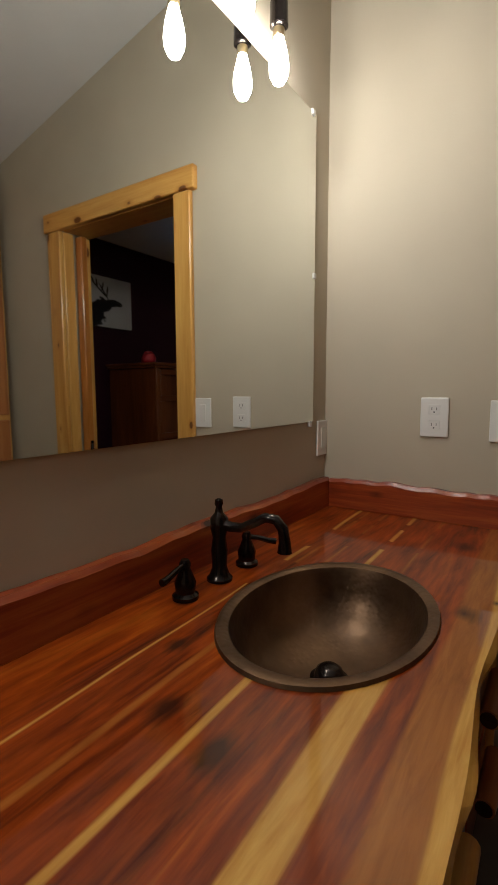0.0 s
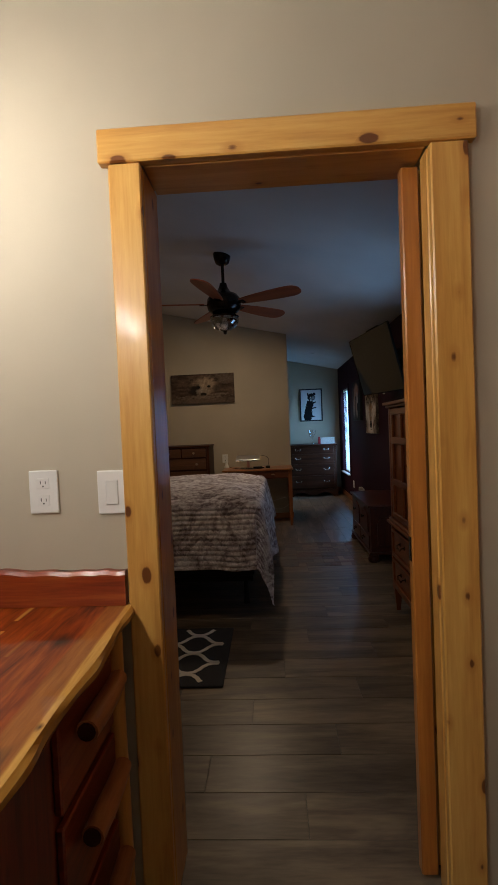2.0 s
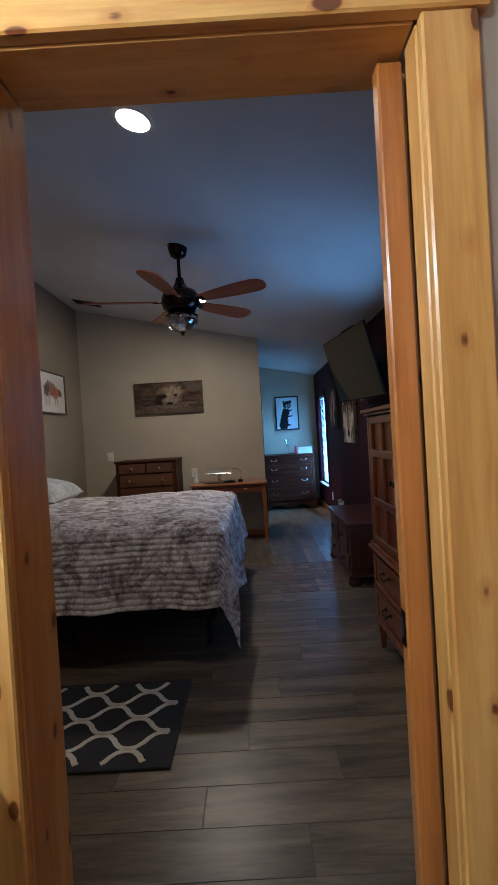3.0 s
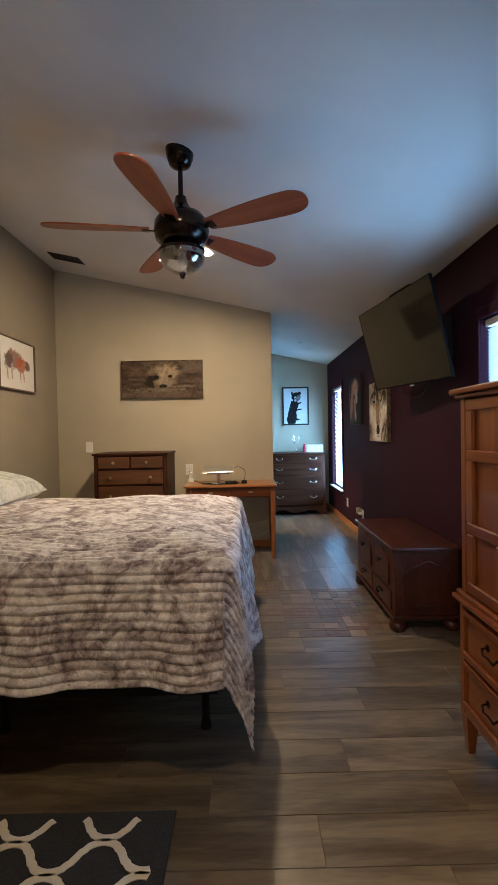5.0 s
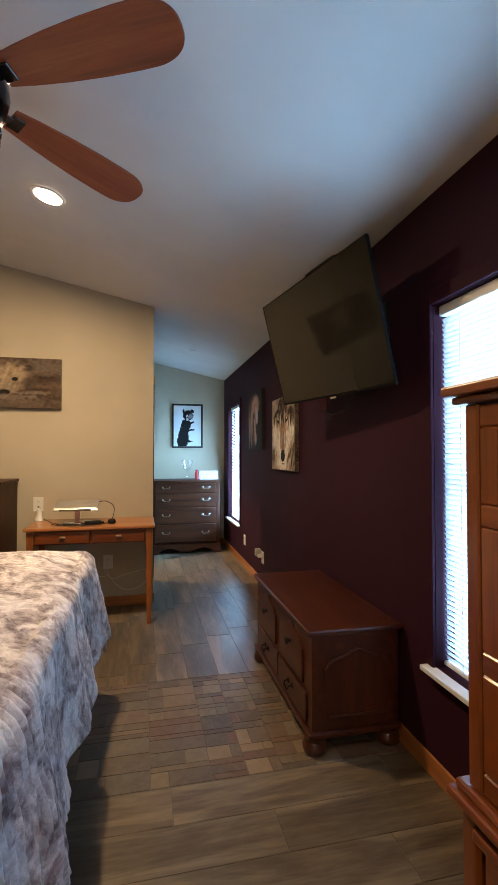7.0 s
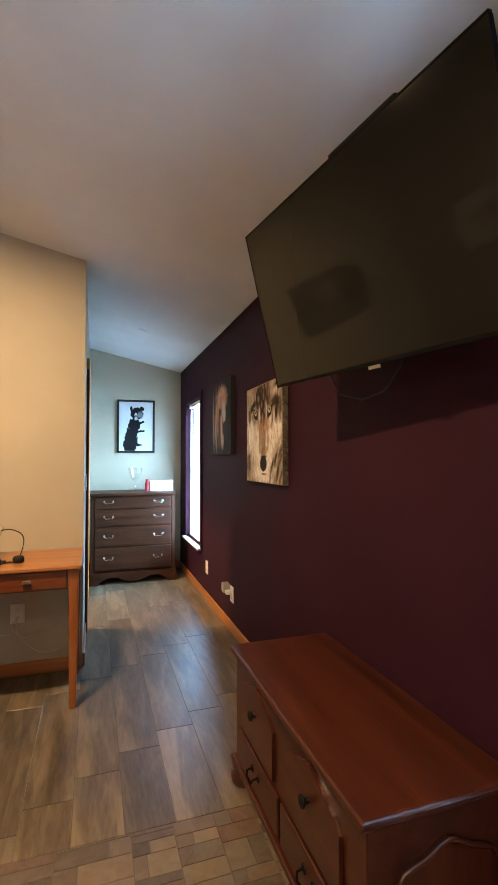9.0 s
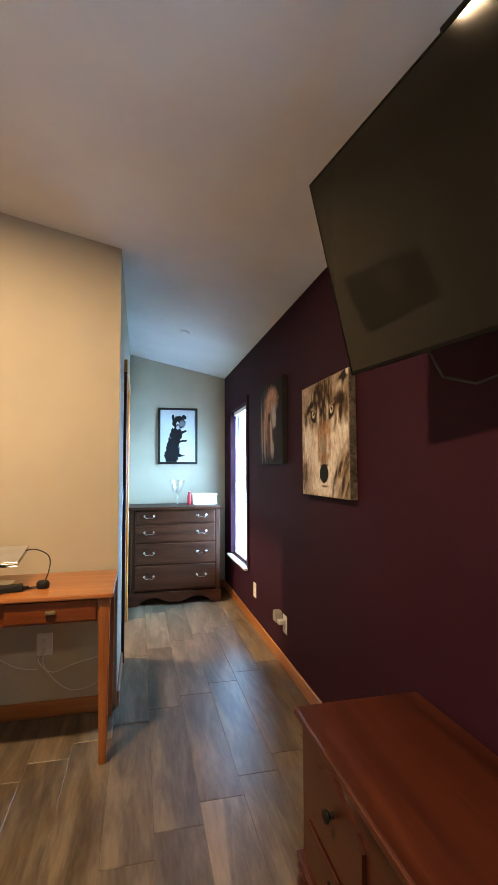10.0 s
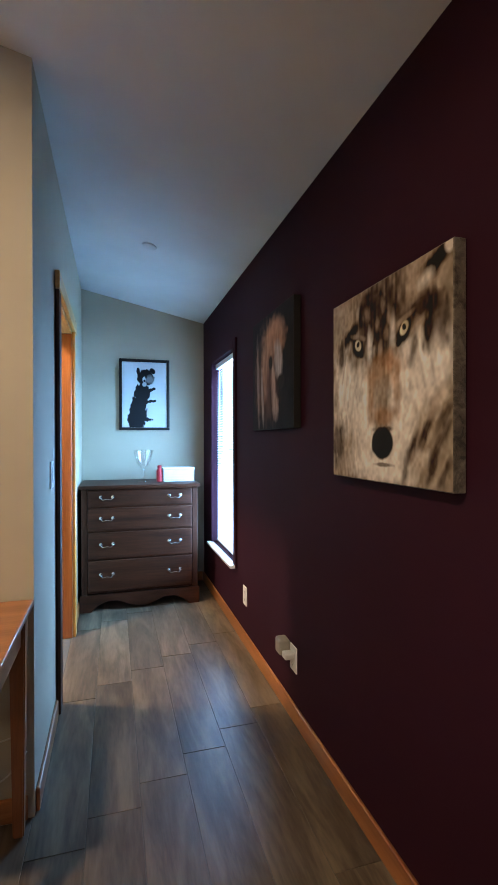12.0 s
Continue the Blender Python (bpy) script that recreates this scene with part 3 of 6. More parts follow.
vent = thing("ceiling_vent", pose(-0.87, 7.48, ceil_z(-0.87) - 0.001, 0, SLOPE, 0), "dark metal ceiling vent with slats", "vent")
part("frame", boxes((-0.16, -0.09, -0.008, 0.16, -0.07, 0), (-0.16, 0.07, -0.008, 0.16, 0.09, 0), (-0.16, -0.07, -0.008, -0.14, 0.07, 0), (0.14, -0.07, -0.008, 0.16, 0.07, 0), bevel=0.002), BRONZE, vent)
for i in range(7):
    part("slat", boxes((-0.139, -0.06 + i * 0.019, -0.006, 0.139, -0.052 + i * 0.019, -0.001)), BRONZE, vent)

detector = thing("smoke_detector", pose(1.695, 9.266, ceil_z(1.695) - 0.0005, 0, SLOPE, 0), "small round white detector on the ceiling", "smoke detector")
part("body", lathe(bmesh.new(), [(0.045, 0), (0.044, -0.006), (0.034, -0.010), (0.02, -0.011)], seg=24), CEILING_WHITE, detector, smooth=True)

FX, FY = 0.585, 5.20
fan = thing("ceiling_fan", pose(FX, FY, 2.13), "bronze ceiling fan with five red-brown wooden blades and glass light", "ceiling fan")
top = ceil_z(FX) - 2.13
part("canopy", lathe(bmesh.new(), [(0.03, top - 0.085), (0.055, top - 0.07), (0.07, top - 0.03), (0.075, top + 0.012)], seg=24), BRONZE, fan, smooth=True)
part("downrod", lathe(bmesh.new(), [(0.013, 0.40), (0.013, top - 0.08)], seg=14), BRONZE, fan, smooth=True)
part("motor_housing", lathe(bmesh.new(), [(0.05, 0.155), (0.10, 0.165), (0.135, 0.20), (0.145, 0.24), (0.14, 0.285), (0.115, 0.32), (0.06, 0.345), (0.035, 0.39), (0.028, 0.42), (0.014, 0.425)], seg=32), BRONZE, fan, smooth=True)
part("light_collar", lathe(bmesh.new(), [(0.112, 0.1285), (0.124, 0.140), (0.09, 0.16)], seg=28), BRONZE, fan, smooth=True)
bowl = part("glass_bowl", lathe(bmesh.new(), [(0.118, 0.128), (0.122, 0.112), (0.116, 0.085), (0.095, 0.055), (0.06, 0.032), (0.015, 0.020), (0.012, 0.023), (0.057, 0.036), (0.091, 0.058), (0.111, 0.087), (0.117, 0.112), (0.113, 0.127)], seg=28, ring=True), RIBBED_GLASS, fan, "clear ribbed glass bowl", smooth=True)
part("finial", lathe(bmesh.new(), [(0.004, -0.006), (0.013, 0.002), (0.013, 0.012), (0.02, 0.018), (0.006, 0.026)], seg=14), BRONZE, fan, smooth=True)
part("fan_bulb", lathe(bmesh.new(), [(0.006, 0.045), (0.026, 0.06), (0.03, 0.085), (0.016, 0.12), (0.014, 0.135)], seg=14), plain("unlit_bulb", (0.8, 0.8, 0.78), 0.3), fan, smooth=True)


def blade_bm():
    bm = bmesh.new()
    outline = [(0.165, -0.040), (0.24, -0.052), (0.34, -0.064), (0.45, -0.073), (0.55, -0.077)]
    outline += [(0.60 + 0.10 * math.sin(radians(a)), -0.077 * math.cos(radians(a)) ** 0.8) for a in range(0, 90, 10)] + [(0.70, 0.0)]
    outline += [(x, -y) for x, y in outline[-2::-1]]
    extrude_outline(bm, outline, (-0.004, 0.004), "z")
    bmesh.ops.rotate(bm, verts=bm.verts, matrix=Matrix.Rotation(radians(-13), 3, "X"))
    return bm


blade_me = as_mesh("blade", blade_bm(), BLADE)
iron_bm = boxes((0.10, -0.016, -0.010, 0.19, 0.016, -0.0045), (0.165, -0.026, -0.0105, 0.205, 0.026, -0.0045), bevel=0.002)
bmesh.ops.rotate(iron_bm, verts=iron_bm.verts, matrix=Matrix.Rotation(radians(-13), 3, "X"))
iron_me = as_mesh("blade_iron", iron_bm, BRONZE)
for k in range(5):
    for me in (blade_me, iron_me):
        o = new(me.name, me)
        o.parent = fan
        o.matrix_basis = pose(0, 0, 0.245, 0, 0, 44 + 72 * k)

closet_lamp = thing("closet_light", pose(0.30, 9.08, ceil_z(0.30), 0, SLOPE, 0), "lit round closet ceiling light", "ceiling light")
part("base", lathe(bmesh.new(), [(0.11, -0.001), (0.11, -0.02), (0.10, -0.022)], seg=24), WHITE_PLASTIC, closet_lamp, smooth=True)
part("globe", lathe(bmesh.new(), [(0.095, -0.0225), (0.098, -0.05), (0.075, -0.085), (0.03, -0.10), (0.006, -0.102)], seg=24), glow("closet_glow", (1.0, 0.715, 0.425), 380.0), closet_lamp, "glowing warm globe", smooth=True)

# ---- bathroom ----
vanity = thing("vanity_cabinet", pose(0, 0, 0), "rustic red cedar vanity cabinet with log drawer pulls", "cabinet")
part("body", boxes((XM + 0.004, 0.35, 0.0, XM + 0.02, 2.510, 0.797), (XM + 0.021, 0.35, 0.0, 0.475, 0.37, 0.797), (XM + 0.021, 2.49, 0.0, 0.475, 2.51, 0.797), (0.455, 0.371, 0.0, 0.475, 2.489, 0.797), (XM + 0.021, 0.371, 0.05, 0.454, 2.489, 0.07)), CEDAR[2], vanity)
for z0, z1 in ((0.10, 0.31), (0.335, 0.545), (0.57, 0.77)):
    d = part("drawer_front", boxes((0.476, 2.13, z0, 0.494, 2.435, z1), bevel=0.004), CEDAR[1], vanity)
    zc = (z0 + z1) / 2 + 0.03
    part("log_pull", tube(bmesh.new(), [(0.522, 2.20, zc), (0.526, 2.27, zc + 0.003), (0.524, 2.34, zc), (0.52, 2.41, zc + 0.002)], 0.026, 12, [0.025, 0.027, 0.025, 0.023]), HONEY[1], d, "peeled log pull", smooth=True)
    part("pull_end", tube(bmesh.new(), [(0.5215, 2.196, zc), (0.5215, 2.1995, zc)], 0.02, 12), WALNUT[0], d)
for y0 in (0.45, 1.02, 1.59):
    d = part("cabinet_door", boxes((0.476, y0, 0.08, 0.496, y0 + 0.50, 0.77), bevel=0.004), CEDAR[2], vanity)
    part("log_rail", tube(bmesh.new(), [(0.512, y0 + 0.08, 0.30), (0.516, y0 + 0.25, 0.31), (0.512, y0 + 0.42, 0.30)], 0.026, 12), PINE[1], d, smooth=True)
part("log_post", tube(bmesh.new(), [(0.486, 2.482, 0.0), (0.489, 2.480, 0.3), (0.484, 2.481, 0.55), (0.487, 2.482, 0.80)], 0.028, 12, [0.027, 0.024, 0.026, 0.024]), PINE[2], vanity, "peeled log corner post", smooth=True)

SX, SY, SA, SB = 0.296, 1.768, 0.184, 0.250    # sink: centre and half axes


def edge_x(y):
    return 0.537 + 0.027 * (2.55 - y) + 0.005 * math.sin(6.1 * y + 0.6) + 0.003 * math.sin(17.7 * y)


bm = bmesh.new()
N = 64
ys = [0.30 + (2.505 - 0.30) * i / 110 for i in range(111)]
outer = [(edge_x(y), y) for y in ys] + [(XM + 0.003, 2.505), (XM + 0.003, 0.30)]
hole = [(SX + (SA - 0.02) * math.cos(2 * math.pi * i / N), SY + (SB - 0.02) * math.sin(2 * math.pi * i / N)) for i in range(N)]
ov = [bm.verts.new((x, y, 0.86)) for x, y in outer]
hv = [bm.verts.new((x, y, 0.86)) for x, y in hole]
es = [bm.edges.new((ov[i], ov[(i + 1) % len(ov)])) for i in range(len(ov))] + [bm.edges.new((hv[i], hv[(i + 1) % N])) for i in range(N)]
bmesh.ops.triangle_fill(bm, edges=es, use_beauty=True, use_dissolve=False)
# the live edge rolls under, the rest drops straight
prof = [(0.006, 0.850), (0.004, 0.835), (-0.010, 0.815), (-0.035, 0.798)]
last = ov
for dx, z in prof:
    ring = []
    for i, (x, y) in enumerate(outer):
        wob = 0.003 * math.sin(21 * y + 60 * z) + 0.0015 * math.sin(47 * y)
        ring.append(bm.verts.new((x + (dx + wob if i < 111 else 0), y, z)))
    for i in range(len(outer)):
        bm.faces.new((last[i], last[(i + 1) % len(outer)], ring[(i + 1) % len(outer)], ring[i]))
    last = ring
low = [bm.verts.new((x, y, 0.80)) for x, y in hole]
for i in range(N):
    bm.faces.new((hv[(i + 1) % N], hv[i], low[i], low[(i + 1) % N]))
bmesh.ops.recalc_face_normals(bm, faces=bm.faces)
solid("countertop", bm, SLAB, "glossy red cedar slab countertop with a live front edge", "countertop")


def splash(name, x0, y0, x1, y1, along):
    bm = bmesh.new()
    n = 50
    fr, bk = [], []
    for i in range(n + 1):
        t = i / n
        s = (x0 + (x1 - x0) * t) if along == 0 else (y0 + (y1 - y0) * t)
        h = 0.958 + 0.0035 * math.sin(11 * s) + 0.002 * math.sin(37 * s + 1) * math.sin(9 * s) + 0.0015 * math.sin(71 * s + 2 * math.sin(13 * s))
        for lst, o in ((fr, 1), (bk, 0)):
            px, py = (s, y0 if o else y1) if along == 0 else (x1 if o else x0, s)
            inset = 0.008 if o else 0
            qx, qy = (px, py + inset) if along == 0 else (px - inset, py)
            lst.append((bm.verts.new((px, py, 0.861)), bm.verts.new((px, py, h - 0.010)), bm.verts.new((qx, qy, h))))
    for i in range(n):
        a, b, c, d = fr[i], fr[i + 1], bk[i], bk[i + 1]
        for f in ((a[0], b[0], b[1], a[1]), (a[1], b[1], b[2], a[2]), (a[2], b[2], d[2], c[2]), (c[1], d[1], d[0], c[0]), (c[2], d[2], d[1], c[1]), (c[0], d[0], b[0], a[0])):
            bm.faces.new(f)
    for e in (0, n):
        bm.faces.new((fr[e][0], fr[e][1], fr[e][2], bk[e][2], bk[e][1], bk[e][0]))
    return solid(name, bm, SPLASH_CEDAR[along], "glossy red cedar backsplash with a wavy live top edge", "backsplash")


splash("backsplash", XM + 0.002, 0.30, XM + 0.028, 2.504, 1)
splash("backsplash", XM + 0.030, 2.488, 0.524, 2.5145, 0)

sink = thing("copper_sink", pose(SX, SY, 0.8605), "oval hammered copper drop-in sink", "sink")
prof = [(1.0, 0.0), (0.99, 0.006), (0.93, 0.007), (0.885, 0.003), (0.86, -0.012), (0.84, -0.042), (0.77, -0.084), (0.60, -0.116), (0.30, -0.130), (0.13, -0.133), (0.13, -0.137), (0.62, -0.122), (0.80, -0.090), (0.875, -0.043), (0.89, -0.004)]
bm = bmesh.new()
rings = [[bm.verts.new((SA * r * math.cos(2 * math.pi * i / 64), SB * r * math.sin(2 * math.pi * i / 64), z)) for i in range(64)] for r, z in prof]
for a, b in zip(rings, rings[1:] + rings[:1]):
    for i in range(64):
        bm.faces.new((a[i], a[(i + 1) % 64], b[(i + 1) % 64], b[i]))
part("basin", bm, COPPER, sink, smooth=True)
part("drain", lathe(bmesh.new(), [(0.036, -0.135), (0.036, -0.128), (0.029, -0.126), (0.024, -0.112), (0.016, -0.106), (0.005, -0.105)], seg=20), BRONZE, sink, "dark bronze drain stopper", smooth=True)

faucet = thing("faucet", pose(0.040, 1.772, 0.861) @ Matrix.Scale(0.92, 4), "oil-rubbed bronze two-handle bridge faucet", "faucet")
part("spout_body", lathe(bmesh.new(), [(0.030, 0.0), (0.030, 0.006), (0.024, 0.012), (0.017, 0.03), (0.019, 0.07), (0.015, 0.10), (0.021, 0.125), (0.021, 0.145), (0.010, 0.158), (0.007, 0.172), (0.010, 0.178), (0.009, 0.188), (0.003, 0.191)], seg=20), BRONZE, faucet, smooth=True)
part("spout", tube(bmesh.new(), [(0.0, 0.0, 0.135), (0.03, 0.004, 0.128), (0.06, 0.008, 0.130), (0.09, 0.012, 0.146), (0.115, 0.015, 0.160), (0.140, 0.018, 0.158), (0.156, 0.020, 0.140), (0.160, 0.021, 0.110), (0.160, 0.021, 0.088)], 0.012, 12, [0.012, 0.012, 0.011, 0.011, 0.011, 0.011, 0.012, 0.013, 0.016]), BRONZE, faucet, smooth=True)
for dy, ex, ey in ((-0.118, 0.006, -0.075), (0.112, 0.062, 0.040)):
    h = part("handle_base", lathe(bmesh.new(), [(0.028, 0.0), (0.028, 0.008), (0.021, 0.014), (0.023, 0.035), (0.015, 0.055), (0.011, 0.065), (0.013, 0.075), (0.008, 0.084)], (0.0, dy, 0), 18), BRONZE, faucet, smooth=True)
    part("lever", tube(bmesh.new(), [(0.0, dy, 0.072), (ex * 0.35, dy + ey * 0.35, 0.070), (ex * 0.75, dy + ey * 0.75, 0.062), (ex, dy + ey, 0.060)], 0.006, 10, [0.007, 0.006, 0.007, 0.008]), BRONZE, h, smooth=True)

mirror = thing("wall_mirror", pose(XM, 0, 0), "large frameless wall mirror above the vanity", "mirror")
part("mirror_glass", boxes((0.001, 0.25, 1.158, 0.006, 2.408, 2.10)), MIRROR, mirror)
for y, z in ((2.385, 1.150), (2.385, 2.097), (1.30, 1.150), (2.404, 1.62)):
    part("mirror_clip", boxes((0.0005, y - 0.008, z - 0.008, 0.010, y + 0.010, z + 0.010), bevel=0.002), WHITE_PLASTIC, mirror)

def vanity_light(y):
    fixture = thing("vanity_light", pose(XM, y, 2.402), "bronze vanity light with curved arms and three lit bulbs", "wall light", "vanity lights")
    part("backplate", boxes((0.001, -0.27, -0.03, 0.022, 0.27, 0.03), bevel=0.006, seg=2), BRONZE, fixture)
    for dy, dx in ((-0.213, 0.060), (0.0, 0.100), (0.213, 0.060)):
        part("arm", tube(bmesh.new(), [(0.02, dy * 0.75, 0.0), (dx * 0.6, dy * 0.80, 0.02), (dx * 0.9, dy * 0.90, 0.0), (dx + 0.006, dy * 0.98, -0.06), (dx, dy, -0.13), (dx, dy, -0.19)], 0.007, 10), BRONZE, fixture, smooth=True)
        sk = part("socket", lathe(bmesh.new(), [(0.012, -0.195), (0.022, -0.21), (0.023, -0.262), (0.016, -0.267)], (dx, dy, 0), 18), BRONZE, fixture, smooth=True)
        part("bulb_cap", lathe(bmesh.new(), [(0.0135, -0.2675), (0.0145, -0.272), (0.0132, -0.277), (0.0145, -0.282), (0.0125, -0.287)], (dx, dy, 0), 16), BRASS, sk, "brass screw cap", smooth=True)
        part("bulb", lathe(bmesh.new(), [(0.0115, -0.2875), (0.0145, -0.300), (0.021, -0.325), (0.0245, -0.350), (0.023, -0.372), (0.014, -0.390), (0.003, -0.394)], (dx, dy, 0), 20), BULB_GLOW, sk, "glowing clear-white bulb", smooth=True)


for y in (1.873, 0.62):
    vanity_light(y)

linen = thing("linen_cabinet", pose(1.86, 1.55, 0), "tall built-in knotty pine linen cabinet", "cabinet")
part("body", boxes((0.02, 0.0, 0.0, XW - 1.862, 0.925, 2.45)), PINE[2], linen)
for y0 in (0.02, 0.48):
    for z0, z1 in ((0.08, 1.10), (1.13, 2.35)):
        d = part("cabinet_door", boxes((0.0, y0, z0, 0.0195, y0 + 0.43, z1), bevel=0.004), HONEY[2], linen)
        part("door_pull", boxes((-0.018, y0 + (0.40 if y0 < 0.2 else 0.02), (z1 - 0.30 if z0 < 1 else z0 + 0.2), -0.001, y0 + (0.412 if y0 < 0.2 else 0.032), (z1 - 0.20 if z0 < 1 else z0 + 0.3)), bevel=0.002), BRONZE, d)

# ---- bedroom: bed and rug ----


def fabric_print(name, a, b, c, scale=7.0):
    m, nt, bs = nodes_of(name)
    v = coords(nt, (1, 1, 1), 0)
    n1 = noise_tex(nt, v, scale, 5, 0.62, 1.2)
    n2 = noise_tex(nt, v, scale * 4.5, 4, 0.65, 0.6)
    col = ramp(nt, n1, [(0.40, a), (0.49, b), (0.57, c)])
    col = mixc(nt, 0.32, col, ramp(nt, n2, [(0.42, a), (0.58, c)]))
    nt.links.new(col, bs.inputs["Base Color"])
    bs.inputs["Roughness"].default_value = 0.9
    bs.inputs["Sheen Weight"].default_value = 0.2
    bump(nt, bs, n2, 0.9, 0.006)
    return m


QUILT = fabric_print("quilt_cotton", (0.15, 0.108, 0.120), (0.48, 0.415, 0.435), (0.82, 0.79, 0.80))
PILLOW = fabric_print("pillow_cotton", (0.34, 0.37, 0.36), (0.52, 0.53, 0.51), (0.64, 0.64, 0.62), 11)

BY0, BY1, BX0, BX1, BZ = 4.64, 6.42, -1.17, 0.80, 0.782   # bed: sides, head, foot, top
bed = thing("bed", pose(0, 0, 0), "king bed on a black metal frame with a dark box base", "bed")
part("mattress", boxes((BX0, BY0 + 0.02, 0.42, BX1 - 0.02, BY1 - 0.02, 0.760), bevel=0.05, seg=3), plain("mattress_ticking", (0.55, 0.54, 0.52), 0.9, 0, 80), bed)
part("box_base", boxes((BX0, BY0 + 0.03, 0.2345, BX1 - 0.03, BY1 - 0.03, 0.419), bevel=0.02, seg=2), plain("black_cloth", (0.014, 0.014, 0.016), 0.9, 0, 120), bed, "black cloth box base")
part("rail", boxes((BX0, BY0 + 0.05, 0.195, BX1 - 0.04, BY0 + 0.08, 0.234), (BX0, BY1 - 0.08, 0.195, BX1 - 0.04, BY1 - 0.05, 0.234), (BX1 - 0.10, BY0 + 0.081, 0.195, BX1 - 0.07, BY1 - 0.081, 0.234)), BLACK, bed)
for x in (BX0 + 0.10, -0.2, BX1 - 0.10):
    for y in (BY0 + 0.14, (BY0 + BY1) / 2, BY1 - 0.14):
        part("leg", lathe(bmesh.new(), [(0.026, 0.0), (0.022, 0.02), (0.018, 0.05), (0.018, 0.194)], (x, y, 0), 10), BLACK, bed, smooth=True)


def quilt_bm():
    """A quilt that lies on the mattress, hangs over two sides and the foot, and droops at the corners."""
    bm = bmesh.new()
    dn, df, ds = 0.48, 0.47, 0.30          # drop at the near side, foot, far side
    us = np.concatenate([np.linspace(-dn, 0, 84), np.linspace(0, 0.45, 84)[1:], np.linspace(0.45, BY1 - BY0, 70)[1:], np.linspace(BY1 - BY0, BY1 - BY0 + ds, 16)[1:]])
    vs_ = np.concatenate([np.linspace(-1.62, 0, 70), np.linspace(0, df, 34)[1:]])
    grid = []
    R = 0.055
    for u in us:
        row = []
        for v in vs_:
            su = max(-u, 0.0)
            so = max(u - (BY1 - BY0), 0.0)
            sv = max(v, 0.0)
            s = max(su, so)
            r = math.hypot(s, sv)
            th = math.atan2(sv, s) if r > 0 else 0.0
            yb = BY0 + min(max(u, 0.0), BY1 - BY0)
            xb = BX1 + min(v, 0.0)
            # round over the edge, then hang
            a = min(r / R, math.pi / 2)
            out = R * math.sin(a)
            down = R * (1 - math.cos(a)) + max(r - R * math.pi / 2, 0)
            side = -1 if su > 0 else 1
            corner = math.sin(2 * th) if (s > 0 and sv > 0) else 0.0
            hang = max(r - 0.05, 0.0)
            # folds along the hanging cloth
            along = xb if sv == 0 else yb
            fold = 0.022 * math.sin(9.0 * along + 1.3) + 0.012 * math.sin(21.0 * along)
            ruck = fold * min(hang * 3, 1.0) * (1 - 0.7 * corner)
            flare_y = (0.30 if su > 0 else 0.08) * hang * (1 - 0.25 * corner) + ruck
            flare_x = 0.16 * hang + ruck
            down += 0.14 * corner * hang
            px = xb + (out + flare_x) * math.sin(th)
            py = yb + side * (out + flare_y) * math.cos(th)
            pz = BZ + 0.02 - down
            if r == 0:
                e = min(u, BY1 - BY0 - u, -v)
                pz += 0.080 * (1 - math.exp(-max(e, 0) * 3.6)) + 0.010 * math.sin(5.3 * px + 2 * py) * math.sin(4.1 * py + 1) + 0.006 * math.sin(13 * px - 6 * py)
            # quilted ribs run along the bed, strongest near the near side
            rib = 0.5 + 0.5 * math.cos(2 * math.pi * (u + 0.008 * noise.noise((v * 5, u * 3, 0.2))) / 0.034)
            w = (1.0 if u < 0.30 else max(0.12, 1.0 - (u - 0.30) * 5)) * (0.75 + 0.5 * noise.noise((u * 5, v * 7, 1.7)))
            lift = 0.013 * w * (rib ** 0.5) + 0.005 * noise.noise((u * 20, v * 20, 3.1)) + 0.004 * noise.noise((u * 50, v * 34, 1.1))
            d = Vector((math.sin(th) * (1 if sv > 0 else 0), side * math.cos(th) * (1 if s > 0 else 0), 0)) if r > R else Vector((0, 0, 1))
            p = Vector((px, py, pz)) + d * lift
            # a ragged hem, and never through the floor
            p.z = max(p.z, 0.03)
            row.append(bm.verts.new(p))
        grid.append(row)
    for i in range(len(us) - 1):
        for j in range(len(vs_) - 1):
            bm.faces.new((grid[i][j], grid[i + 1][j], grid[i + 1][j + 1], grid[i][j + 1]))
    return bm


quilt = solid("quilt", quilt_bm(), QUILT, "rumpled grey and mauve printed quilt with ribbed stitching", "quilt", smooth=True)
quilt.modifiers.new("thickness", "SOLIDIFY").thickness = 0.008


def pillow_bm(l, w, h):
    bm = bmesh.new()
    n = 20
    top, bot = {}, {}
    for i in range(n + 1):
        for j in range(n + 1):
            a, b = 2 * i / n - 1, 2 * j / n - 1
            f = max(0.0, (1 - a ** 4) * (1 - b ** 4)) ** 0.55
            px, py = a * l / 2 * (1 - 0.06 * (1 - b * b)), b * w / 2 * (1 - 0.06 * (1 - a * a))
            wr = 0.006 * noise.noise((px * 9, py * 9, 0.5))
            top[i, j] = bm.verts.new((px, py, h * f * 0.6 + wr * f))
            bot[i, j] = top[i, j] if f == 0 else bm.verts.new((px, py, -h * f * 0.4))
    for g, flip in ((top, False), (bot, True)):
        for i in range(n):
            for j in range(n):
                q = [g[i, j], g[i + 1, j], g[i + 1, j + 1], g[i, j + 1]]
                bm.faces.new(q[::-1] if flip else q)
    return bm


pm = as_mesh("pillow", pillow_bm(0.52, 0.80, 0.20), PILLOW, True)
for y in (5.10, 5.98):
    p = tagged(new("pillow", pm), "plump pale grey printed pillow at the head of the bed", "pillow", "pillows on the bed")
    p.matrix_basis = pose(-0.90, y, 0.942, 0, 12, 3)


